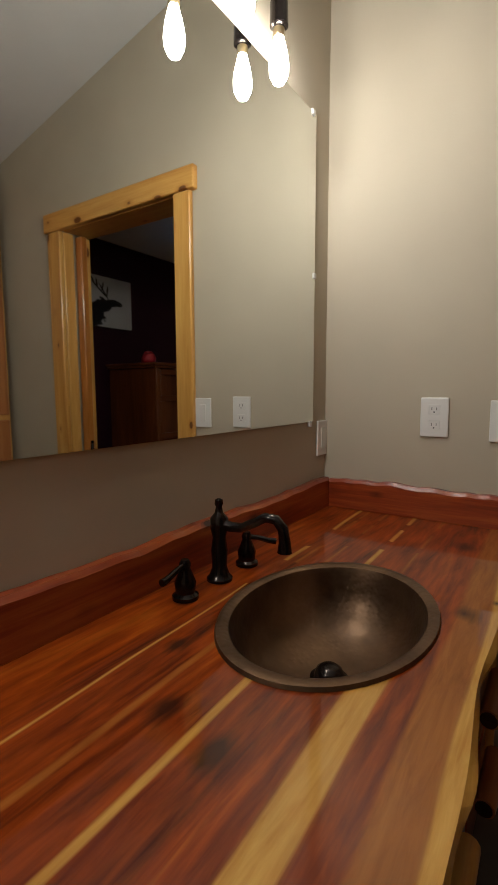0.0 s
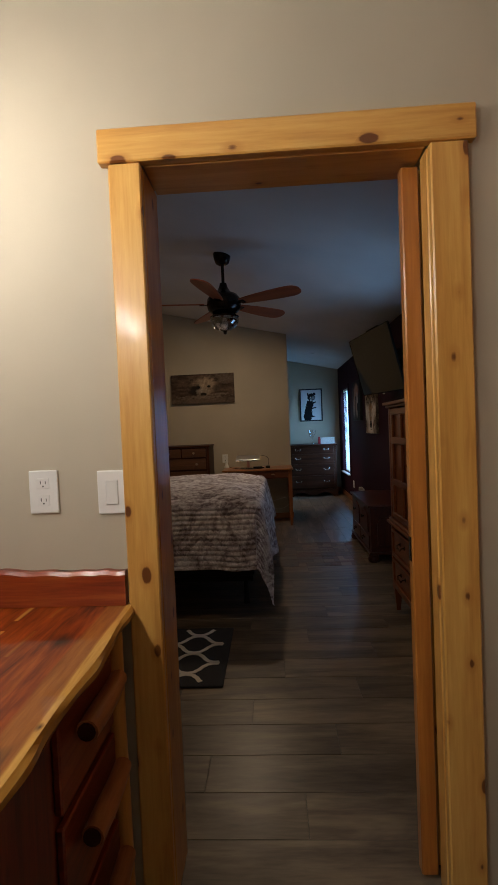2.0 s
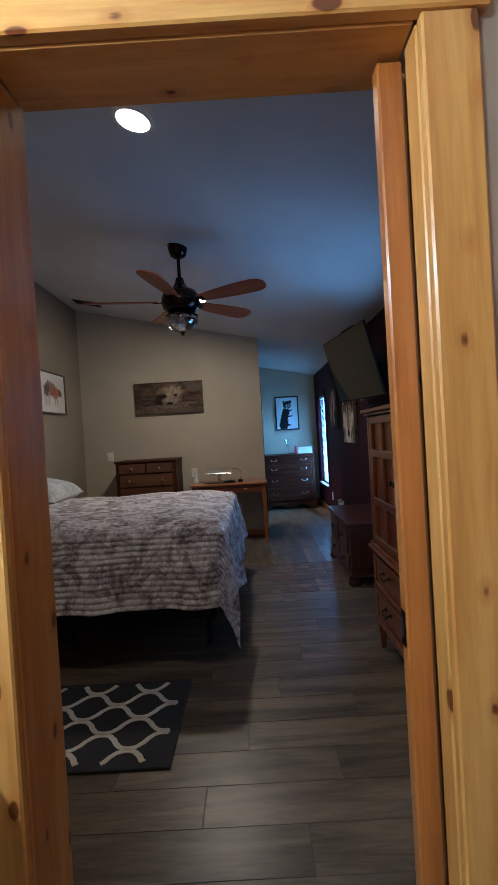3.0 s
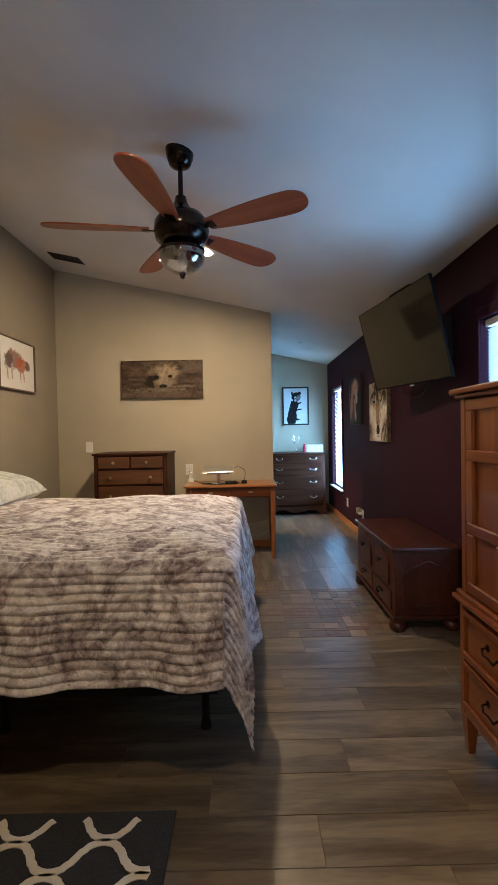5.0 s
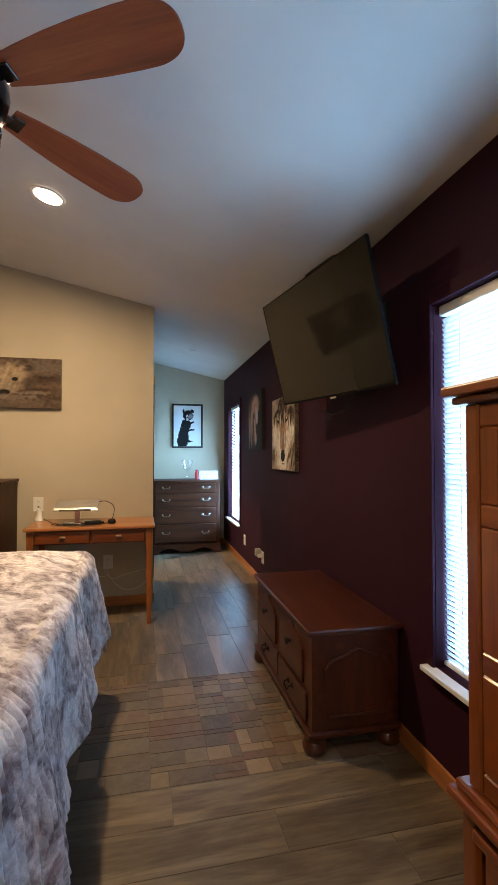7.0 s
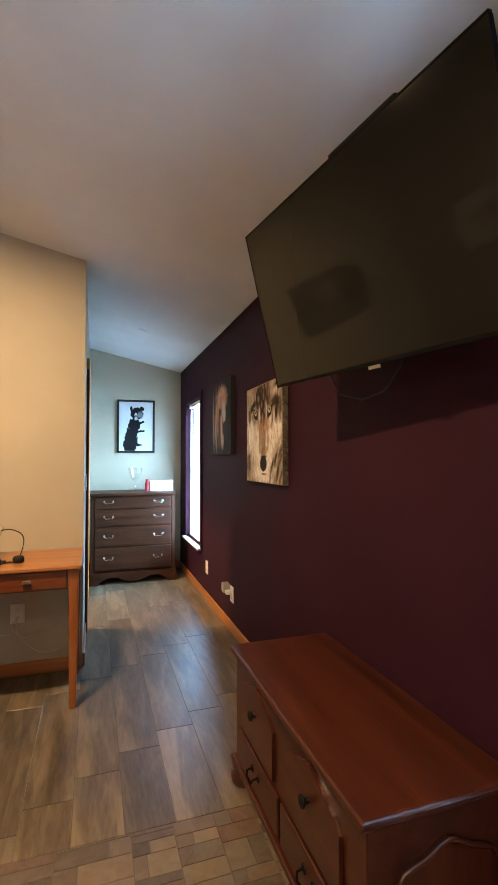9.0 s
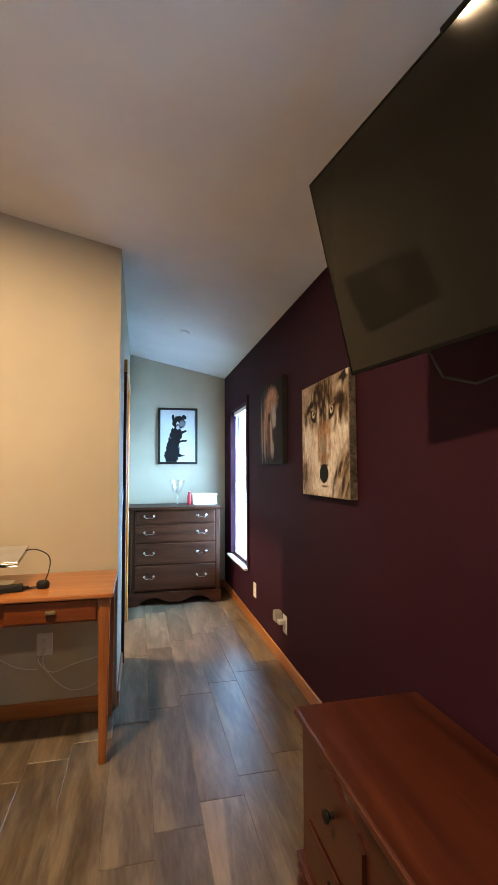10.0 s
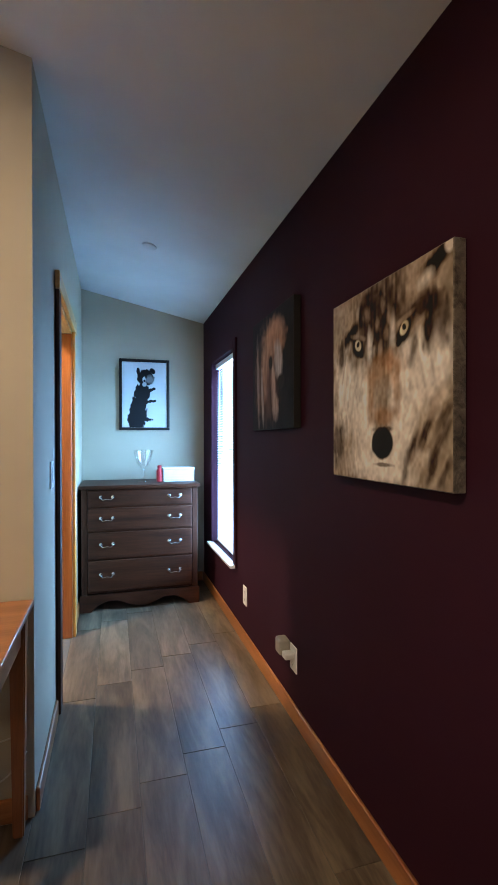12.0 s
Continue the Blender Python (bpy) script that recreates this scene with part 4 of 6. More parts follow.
def rug_pile():
    m, nt, b = nodes_of("rug_pile")
    v = coords(nt, (1, 1, 1), 0)
    n = noise_tex(nt, v, 160, 3)
    nt.links.new(ramp(nt, n, [(0.3, (0.014, 0.014, 0.016)), (0.7, (0.035, 0.034, 0.036))]), b.inputs["Base Color"])
    b.inputs["Roughness"].default_value = 0.95
    bump(nt, b, n, 0.6, 0.003)
    return m


RX0, RX1, RY0, RY1 = -0.55, 0.638, 3.602, 4.308
rug = thing("accent_rug", pose(0, 0, 0), "black rug with a cream trellis pattern beside the bed", "rug")
part("rug_base", boxes((RX0, RY0, 0.001, RX1, RY1, 0.011), bevel=0.004), rug_pile(), rug)
bm = bmesh.new()
L, A, W = 0.285, 0.058, 0.0125
yc0 = RY0 + 0.065
k = 0
while yc0 + k * 2 * A < RY1 - 0.02:
    base = yc0 + k * 2 * A
    sgn = 1 if k % 2 else -1
    pts = []
    x = RX0 + 0.03
    while x <= RX1 - 0.028:
        c = math.cos(2 * math.pi * x / L)
        c = math.copysign(abs(c) ** 0.8, c)
        # small steps, as in a woven lattice
        c = 0.7 * c + 0.3 * round(c * 2.5) / 2.5
        pts.append((x, base + sgn * A * 0.93 * c))
        x += 0.0095
    prev = None
    for (xa, ya), (xb, yb) in zip(pts, pts[1:]):
        d = Vector((xb - xa, yb - ya)).normalized() * W
        if not (RY0 + 0.03 < ya < RY1 - 0.03):
            prev = None
            continue
        cur = [bm.verts.new((xa - d.y, ya + d.x, 0.0135)), bm.verts.new((xa + d.y, ya - d.x, 0.0135))]
        if prev:
            bm.faces.new((prev[0], prev[1], cur[1], cur[0]))
        prev = cur
    k += 1
ret = bmesh.ops.extrude_face_region(bm, geom=bm.faces[:])
bmesh.ops.translate(bm, verts=[v for v in ret["geom"] if isinstance(v, bmesh.types.BMVert)], vec=(0, 0, -0.004))
part("trellis", bm, plain("cream_wool", (0.66, 0.60, 0.49), 0.95, 0, 150), rug, "cream woven lattice")

# ---- bedroom: case furniture ----


def bail_pull(parent, x, y, z, mat, w=0.045):
    """A curved bail pull on a front that faces local -y."""
    pl = part("handle", tube(bmesh.new(), [(x - w, y - 0.004, z + 0.008), (x - w, y - 0.022, z + 0.004), (x - w * 0.7, y - 0.026, z - 0.014), (x, y - 0.026, z - 0.008), (x + w * 0.7, y - 0.026, z - 0.014), (x + w, y - 0.022, z + 0.004), (x + w, y - 0.004, z + 0.008)], 0.004, 8), mat, parent, "", True)
    for s in (-w, w):
        part("rosette", lathe(bmesh.new(), [(0.014, 0), (0.013, 0.003), (0.006, 0.006)], (x + s, y, z + 0.006), 12, Matrix.Rotation(radians(90), 3, "X")), mat, pl, "", True)
    return pl


def knob(parent, x, y, z, mat, r=0.014):
    return part("knob", lathe(bmesh.new(), [(r * 0.5, 0), (r * 0.45, 0.010), (r, 0.018), (r * 0.95, 0.024), (r * 0.4, 0.028)], (x, y, z), 14, Matrix.Rotation(radians(90), 3, "X")), mat, parent, "", True)


# chest of drawers at the hall's end, front towards -y
DW, DD, DH = 0.92, 0.55, 0.97
dresser = thing("chest_of_drawers", pose(1.222, 10.042, 0), "dark walnut four-drawer chest with brass bail pulls and a scalloped apron", "dresser")
part("carcass", boxes((0.012, 0.018, 0.13, 0.03, DD, 0.94), (DW - 0.03, 0.018, 0.13, DW - 0.012, DD, 0.94), (0.031, 0.53, 0.13, DW - 0.031, DD, 0.94), (0.031, 0.03, 0.13, DW - 0.031, 0.529, 0.15)), WALNUT[2], dresser)
part("front_stile", boxes((0.012, 0.0, 0.10, 0.055, 0.0175, 0.94), bevel=0.003), WALNUT[2], dresser)
part("front_stile", boxes((DW - 0.055, 0.0, 0.10, DW - 0.012, 0.0175, 0.94), bevel=0.003), WALNUT[2], dresser)
part("top", boxes((-0.008, -0.022, 0.941, DW + 0.008, DD + 0.004, DH), bevel=0.008, seg=2), WALNUT[0], dresser)
out = [(0.0, 0.0), (0.085, 0.0), (0.13, 0.045), (0.20, 0.075), (0.28, 0.075), (0.34, 0.05), (0.40, 0.028), (0.46, 0.022)]
out = out + [(DW - x, z) for x, z in out[-2::-1]] + [(DW, 0.128), (0.0, 0.128)]
part("apron", extrude_outline(bmesh.new(), out, (-0.010, 0.0170)), WALNUT[0], dresser, "scalloped bracket apron")
part("foot", boxes((0.0, 0.019, 0.0, 0.02, DD, 0.128)), WALNUT[2], dresser)
part("foot", boxes((DW - 0.02, 0.019, 0.0, DW, DD, 0.128)), WALNUT[2], dresser)
z = 0.155
for h in (0.235, 0.205, 0.175, 0.125):
    d = part("drawer", boxes((0.058, -0.010, z, DW - 0.058, 0.017, z + h), bevel=0.006, seg=2), WALNUT[0], dresser)
    for x in (0.20, DW - 0.20):
        bail_pull(d, x, -0.010, z + h / 2 + 0.006, CHROME)
    z += h + 0.012
part("drawer_divider", boxes((0.056, 0.004, 0.14, DW - 0.056, 0.020, 0.94)), WALNUT[0], dresser)

goblet = solid("glass_goblet", lathe(bmesh.new(), [(0.048, 0.0), (0.046, 0.006), (0.010, 0.014), (0.007, 0.06), (0.012, 0.11), (0.05, 0.14), (0.068, 0.19), (0.085, 0.265), (0.082, 0.265), (0.064, 0.19), (0.045, 0.144), (0.004, 0.125)], (1.715, 10.30, DH + 0.0005), 28), GLASS, "tall clear glass goblet on the chest of drawers", "goblet", smooth=True)
RED = plain("red_plastic", (0.45, 0.02, 0.03), 0.4)
bottle = thing("red_bottle", pose(1.845, 10.26, DH + 0.0005), "small red plastic bottle beside the basket", "bottle")
part("body", lathe(bmesh.new(), [(0.022, 0.0), (0.026, 0.004), (0.026, 0.095), (0.016, 0.108), (0.016, 0.112)], seg=18), RED, bottle, smooth=True)
part("cap", lathe(bmesh.new(), [(0.018, 0.1125), (0.018, 0.135), (0.012, 0.139)], seg=18), RED, bottle, smooth=True)
basket = thing("white_basket", pose(2.005, 10.31, DH + 0.0005), "white perforated plastic storage basket", "basket")
BW, BD, BH = 0.128, 0.085, 0.115
part("base", boxes((-BW + 0.012, -BD + 0.012, 0.0, BW - 0.012, BD - 0.012, 0.004)), WHITE_PLASTIC, basket)
part("rim", boxes((-BW - 0.006, -BD - 0.006, BH - 0.014, BW + 0.006, -BD + 0.004, BH), (-BW - 0.006, BD - 0.004, BH - 0.014, BW + 0.006, BD + 0.006, BH), (-BW - 0.006, -BD + 0.0045, BH - 0.014, -BW + 0.004, BD - 0.0045, BH), (BW - 0.004, -BD + 0.0045, BH - 0.014, BW + 0.006, BD - 0.0045, BH), bevel=0.002), WHITE_PLASTIC, basket)
for sy in (-1, 1):
    bm = bmesh.new()
    for i in range(13):
        x = -BW + 0.004 + i * (2 * BW - 0.008) / 12
        box(bm, x - 0.0045, sy * (BD - 0.005) - 0.0015, 0.003, x + 0.0045, sy * (BD - 0.005) + 0.0015, BH - 0.013)
    for i in range(5):
        zz = 0.012 + i * 0.021
        box(bm, -BW + 0.004, sy * (BD - 0.005) - 0.001, zz - 0.005, BW - 0.004, sy * (BD - 0.005) + 0.001, zz + 0.005)
    part("perforated_side", bm, WHITE_PLASTIC, basket)
for sx in (-1, 1):
    bm = bmesh.new()
    for i in range(8):
        y = -BD + 0.008 + i * (2 * BD - 0.016) / 7
        box(bm, sx * (BW - 0.003) - 0.0015, y - 0.0045, 0.003, sx * (BW - 0.003) + 0.0015, y + 0.0045, BH - 0.013)
    for i in range(5):
        zz = 0.012 + i * 0.021
        box(bm, sx * (BW - 0.003) - 0.001, -BD + 0.006, zz - 0.005, sx * (BW - 0.003) + 0.001, BD - 0.006, zz + 0.005)
    part("perforated_side", bm, WHITE_PLASTIC, basket)

# small dresser left of the desk, front towards -y
sd = thing("bedside_dresser", pose(-0.66, 7.50, 0), "brown wooden dresser with small round knobs behind the bed", "dresser")
SW, SD_, SH = 0.75, 0.515, 1.12
part("carcass", boxes((0.0, 0.012, 0.05, 0.03, SD_, SH - 0.022), (SW - 0.03, 0.012, 0.05, SW, SD_, SH - 0.022), (0.031, SD_ - 0.02, 0.05, SW - 0.031, SD_, SH - 0.022), (0.031, 0.014, 0.05, SW - 0.031, SD_ - 0.021, 0.07)), WALNUT[2], sd)
part("top", boxes((-0.014, -0.012, SH - 0.0215, SW + 0.014, SD_ + 0.002, SH), bevel=0.006, seg=2), WALNUT[0], sd)
part("face_frame", boxes((0.032, 0.010, 0.072, SW - 0.032, 0.024, SH - 0.023)), WALNUT[0], sd)
for x0, x1 in ((0.045, 0.365), (0.385, 0.705)):
    d = part("small_drawer", boxes((x0, -0.004, 0.965, x1, 0.0095, 1.080), bevel=0.005, seg=2), BROWN[0], sd)
    knob(d, (x0 + x1) / 2, -0.004, 1.022, BRASS, 0.016)
for z0, z1 in ((0.80, 0.945), (0.58, 0.78), (0.34, 0.56), (0.09, 0.32)):
    d = part("drawer", boxes((0.045, -0.004, z0, 0.705, 0.0095, z1), bevel=0.005, seg=2), BROWN[0], sd)
    for x in (0.17, 0.58):
        knob(d, x, -0.004, (z0 + z1) / 2, BRASS, 0.016)
for x in (0.0, SW - 0.05):
    part("foot", boxes((x, 0.012, 0.0, x + 0.05, 0.062, 0.049), (x, SD_ - 0.05, 0.0, x + 0.05, SD_, 0.049)), WALNUT[2], sd)

# writing desk
DESK_LEG = wood("desk_leg_wood", (0.19, 0.055, 0.013), (0.27, 0.085, 0.021), (0.35, 0.12, 0.033), 2, 0.32, 0, 0.2, 1.4)
desk = thing("writing_desk", pose(0.254, 7.484, 0), "honey-brown wooden writing desk with two shallow drawers", "desk")
KW, KD, KH = 0.955, 0.528, 0.771
part("desktop", boxes((0.0, 0.0, KH - 0.022, KW, KD, KH), bevel=0.005, seg=2), HONEY[0], desk)
part("apron", boxes((0.075, 0.035, 0.640, KW - 0.07, 0.048, KH - 0.0225), (0.05, KD - 0.045, 0.640, KW - 0.05, KD - 0.03, KH - 0.0225), (0.03, 0.076, 0.640, 0.045, KD - 0.07, KH - 0.0225), (KW - 0.045, 0.076, 0.640, KW - 0.03, KD - 0.07, KH - 0.0225)), CHERRY[0], desk)
for x0, x1 in ((0.08, 0.468), (0.488, KW - 0.078)):
    d = part("drawer", boxes((x0, 0.022, 0.650, x1, 0.0345, KH - 0.030), bevel=0.003), CHERRY[0], desk)
    part("drawer_pull", boxes(((x0 + x1) / 2 - 0.022, 0.004, 0.688, (x0 + x1) / 2 + 0.022, 0.0215, 0.704), bevel=0.004, seg=2), BRASS, d, "small worn metal pull")
for x in (0.045, KW - 0.042):
    for y in (0.048, KD - 0.05):
        bm = bmesh.new()
        s0, s1 = 0.017, 0.026
        vs = [bm.verts.new((x + a * s, y + b * s, zz)) for zz, s in ((0.0, s0), (KH - 0.0225, s1)) for a, b in ((-1, -1), (1, -1), (1, 1), (-1, 1))]
        for f in ((3, 2, 1, 0), (4, 5, 6, 7), (0, 1, 5, 4), (1, 2, 6, 5), (2, 3, 7, 6), (3, 0, 4, 7)):
            bm.faces.new([vs[i] for i in f])
        bmesh.ops.bevel(bm, geom=bm.edges[:], offset=0.004, segments=2, affect="EDGES")
        part("leg", bm, DESK_LEG, desk)

stand = thing("laptop_stand", pose(0.60, 7.76, KH + 0.0005), "silver laptop stand with a thin tilted metal tray", "laptop stand")
part("base", boxes((-0.11, -0.09, 0.0, 0.11, 0.09, 0.006), bevel=0.003), CHROME, stand)
part("column", boxes((-0.018, -0.015, 0.0065, 0.018, 0.015, 0.128), bevel=0.003), plain("rose_metal", (0.45, 0.25, 0.24), 0.35, 0.7), stand)
tray = part("tray", boxes((-0.165, -0.12, 0.0, 0.165, 0.12, 0.005), (-0.12, -0.130, 0.0, 0.12, -0.1205, 0.018), bevel=0.002), CHROME, stand)
tray.matrix_basis = pose(0, 0, 0.131, 11, 0, 0)
laptop = thing("laptop", pose(0.60, 7.76, KH + 0.1375, 11, 0, 0), "closed silver-grey laptop on the stand", "laptop")
part("lower_case", boxes((-0.165, -0.115, 0.0, 0.165, 0.115, 0.009), bevel=0.003), plain("laptop_shell", (0.42, 0.41, 0.40), 0.4, 0.6), laptop)
part("lid", boxes((-0.165, -0.115, 0.0095, 0.165, 0.115, 0.0155), bevel=0.002), plain("laptop_lid", (0.45, 0.44, 0.43), 0.38, 0.6), laptop)
brick = thing("charger_brick", pose(0.735, 7.615, KH + 0.0005, 0, 0, 14), "black laptop charger brick lying among cables", "charger")
part("body", boxes((-0.062, -0.026, 0.0, 0.062, 0.026, 0.030), bevel=0.006, seg=2), BLACK, brick)
part("strain_relief", tube(bmesh.new(), [(0.0625, 0, 0.015), (0.085, 0, 0.014)], 0.006, 8), BLACK, brick, "", True)
adapter = thing("power_adapter", pose(0.28, 7.93, KH + 0.0005), "white plug-in power adapter with a round base", "adapter")
part("body", lathe(bmesh.new(), [(0.035, 0.0), (0.035, 0.02), (0.022, 0.04), (0.017, 0.08), (0.020, 0.095), (0.010, 0.105)], seg=18), WHITE_PLASTIC, adapter, smooth=True)
puck = solid("black_puck", lathe(bmesh.new(), [(0.026, 0.0), (0.030, 0.006), (0.030, 0.024), (0.022, 0.034), (0.008, 0.037)], (0.875, 7.66, KH + 0.0005), 20), BLACK, "small round black webcam puck on the desk", "gadget", smooth=True)
CABLE_BLACK = plain("black_cable", (0.012, 0.012, 0.012), 0.5)
CABLE_WHITE = plain("white_cable", (0.6, 0.58, 0.54), 0.5)
for pts, m_, lab in (
        ([(0.253, 8.015, 0.885), (0.29, 7.96, 0.80), (0.36, 7.86, KH + 0.005), (0.45, 7.70, KH + 0.004), (0.58, 7.61, KH + 0.004), (0.72, 7.62, KH + 0.004), (0.86, 7.66, KH + 0.004)], CABLE_BLACK, "thin black cable lying across the desk"),
        ([(0.77, 7.77, 0.935), (0.82, 7.77, 0.938), (0.875, 7.78, 0.905), (0.885, 7.77, 0.85), (0.86, 7.73, 0.775), (0.80, 7.66, KH + 0.005)], CABLE_BLACK, "thin black cable arching down from the laptop"),
        ([(0.42, 7.66, KH + 0.005), (0.50, 7.58, KH + 0.006), (0.62, 7.55, KH + 0.007), (0.71, 7.57, KH + 0.007), (0.68, 7.66, KH + 0.007), (0.55, 7.68, KH + 0.007), (0.46, 7.62, KH + 0.007)], CABLE_BLACK, "coiled black cable on the desk"),
        ([(0.52, 7.60, KH + 0.005), (0.60, 7.565, KH + 0.005), (0.70, 7.575, KH + 0.005), (0.76, 7.62, KH + 0.005), (0.70, 7.645, KH + 0.005), (0.58, 7.625, KH + 0.005), (0.53, 7.59, KH + 0.005)], CABLE_BLACK, "coiled black cable on the desk"),
        ([(0.824, 8.02, 0.36), (0.80, 7.99, 0.31), (0.87, 7.98, 0.25), (0.97, 7.98, 0.28), (1.10, 7.98, 0.31), (1.18, 7.97, 0.33)], CABLE_WHITE, "white cable hanging beneath the desk"),
        ([(0.824, 8.02, 0.36), (0.83, 7.985, 0.28), (0.93, 7.975, 0.17), (1.02, 7.97, 0.15), (1.12, 7.97, 0.19), (1.19, 7.97, 0.27)], CABLE_WHITE, "white cable hanging beneath the desk"),
        ([(0.40, 7.985, 0.32), (0.55, 7.98, 0.36), (0.70, 7.975, 0.29), (0.80, 7.98, 0.27)], CABLE_WHITE, "white cable hanging beneath the desk")):
    sm = []
    for i in range(len(pts) - 1):
        p0, p1, p2, p3 = (Vector(pts[max(0, min(len(pts) - 1, i + o))]) for o in (-1, 0, 1, 2))
        for j in range(6):
            t = j / 6
            sm.append(0.5 * (2 * p1 + (p2 - p0) * t + (2 * p0 - 5 * p1 + 4 * p2 - p3) * t * t + (3 * p1 - p0 - 3 * p2 + p3) * t ** 3))
    sm.append(Vector(pts[-1]))
    solid("cable", tube(bmesh.new(), sm, 0.0032, 6), m_, lab, "cable", smooth=True)

# blanket chest, front towards -x: local x runs along the wall, local y to the wall
chest = thing("blanket_chest", pose(1.835, 6.735, 0, 0, 0, -90), "dark mahogany blanket chest with arched panels and bracket feet", "chest")
CW, CD, CH = 1.03, 0.435, 0.548
part("body", boxes((0.015, 0.012, 0.10, CW - 0.015, CD, CH - 0.027), bevel=0.003), MAHOGANY[0], chest)
part("lid", boxes((-0.005, -0.012, CH - 0.0265, CW + 0.005, CD + 0.01, CH), bevel=0.009, seg=3), MAHOGANY[0], chest, "polished mahogany lid")
part("base_moulding", boxes((-0.003, -0.008, 0.075, CW + 0.003, CD + 0.004, 0.0995), bevel=0.007, seg=2), MAHOGANY[0], chest)


def arch_panel(w, h, rise):
    pts = [(-w / 2, 0), (w / 2, 0), (w / 2, h - rise)]
    for i in range(1, 12):
        t = i / 12
        x = w / 2 - w * t
        pts.append((x, h - rise + rise * math.sin(math.pi * t) ** 0.6 * (1 + 0.15 * math.cos(2 * math.pi * t * 2))))
    pts.append((-w / 2, h - rise))
    return pts


for x in (0.29, 0.74):
    p = part("front_panel", extrude_outline(bmesh.new(), [(x + u, 0.27 + v) for u, v in arch_panel(0.34, 0.215, 0.06)], (0.000, 0.0115)), MAHOGANY[0], chest)
    knob(p, x, 0.0, 0.40, BLACK, 0.018)
for x0, x1 in ((0.075, 0.505), (0.525, 0.955)):
    d = part("drawer", boxes((x0, 0.000, 0.115, x1, 0.0115, 0.245), bevel=0.005, seg=2), MAHOGANY[0], chest)
    bail_pull(d, (x0 + x1) / 2, 0.0, 0.185, BRONZE, 0.03)
e = part("end_panel", extrude_outline(bmesh.new(), [(0.222 + u, 0.165 + v) for u, v in arch_panel(0.30, 0.28, 0.07)], (CW - 0.0148, CW - 0.003), "x"), MAHOGANY[2], chest, "arched raised end panel")
part("end_panel", extrude_outline(bmesh.new(), [(0.222 + u, 0.165 + v) for u, v in arch_panel(0.30, 0.28, 0.07)], (0.003, 0.0148), "x"), MAHOGANY[2], chest)
rim = [(CW + 0.001, 0.222 + u, 0.165 + v) for u, v in arch_panel(0.30, 0.28, 0.07)[2:]]
part("panel_moulding", tube(bmesh.new(), rim, 0.006, 8), MAHOGANY[1], e, "", True)
part("panel_moulding", tube(bmesh.new(), [(CW + 0.001, 0.09, 0.165), (CW + 0.001, 0.36, 0.165)], 0.006, 8), MAHOGANY[1], e, "", True)
for x in (0.045, CW - 0.045):
    for y in (0.035, CD - 0.045):
        part("bracket_foot", lathe(bmesh.new(), [(0.040, 0.0), (0.052, 0.012), (0.056, 0.035), (0.046, 0.056), (0.052, 0.0745)], (x, y, 0), 18), MAHOGANY[2], chest, "", True)

# armoire, front towards -x
arm = thing("armoire", pose(1.762, 4.605, 0, 0, 0, -90), "tall cherry armoire with panelled doors above two wide drawers", "armoire")
AW, AD, AH, WZ = 1.10, 0.515, 1.468, 0.640
part("upper_case", boxes((0.02, 0.021, WZ + 0.02, 0.045, AD, AH - 0.04), (AW - 0.045, 0.021, WZ + 0.02, AW - 0.02, AD, AH - 0.04), (0.046, AD - 0.02, WZ + 0.02, AW - 0.046, AD, AH - 0.04)), CHERRY[2], arm)
part("lower_case", boxes((0.0, 0.0, 0.16, 0.035, AD, WZ - 0.022), (AW - 0.035, 0.0, 0.16, AW, AD, WZ - 0.022), (0.036, AD - 0.02, 0.16, AW - 0.036, AD, WZ - 0.022), (0.036, 0.0, 0.16, AW - 0.036, AD - 0.021, 0.19), bevel=0.003), CHERRY[2], arm)
part("waist_moulding", boxes((-0.02, -0.026, WZ - 0.021, AW + 0.02, AD, WZ), (-0.008, -0.012, WZ + 0.0005, AW + 0.008, AD, WZ + 0.019), bevel=0.007, seg=2), CHERRY[0], arm)
part("cornice", boxes((-0.020, -0.030, AH - 0.022, AW + 0.020, AD, AH), (-0.008, -0.012, AH - 0.0395, AW + 0.008, AD, AH - 0.0225), bevel=0.006, seg=2), CHERRY[0], arm)
part("corner_stile", boxes((0.02, 0.0, WZ + 0.02, 0.058, 0.0205, AH - 0.04), bevel=0.004), CHERRY[2], arm)
part("corner_stile", boxes((AW - 0.058, 0.0, WZ + 0.02, AW - 0.02, 0.0205, AH - 0.04), bevel=0.004), CHERRY[2], arm)
z0, z1 = WZ + 0.025, AH - 0.045
for x0 in (0.062, AW / 2 + 0.003):
    w = AW / 2 - 0.065
    dr = part("door", boxes((x0, 0.018, z0, x0 + w, 0.030, z1)), CHERRY[2], arm)
    rows = [z0, z0 + 0.255, z0 + 0.54, z1]
    for zc in (z0 + 0.022, rows[1], rows[2], z1 - 0.022):
        part("door_rail", boxes((x0, 0.0, zc - 0.022, x0 + w, 0.0175, zc + 0.022), bevel=0.004), CHERRY[0], dr)
    for xc in (x0 + 0.026, x0 + w / 2, x0 + w - 0.026):
        for a, b in zip(rows, rows[1:]):
            lo = a + (0.0445 if a == z0 else 0.0225)
            hi = b - (0.0445 if b == z1 else 0.0225)
            part("door_stile", boxes((xc - 0.026, 0.0, lo, xc + 0.026, 0.0172, hi), bevel=0.004), CHERRY[2], dr)
    knob(dr, x0 + (w - 0.026 if x0 < 0.3 else 0.026), 0.0, z0 + 0.40, BRONZE, 0.014)
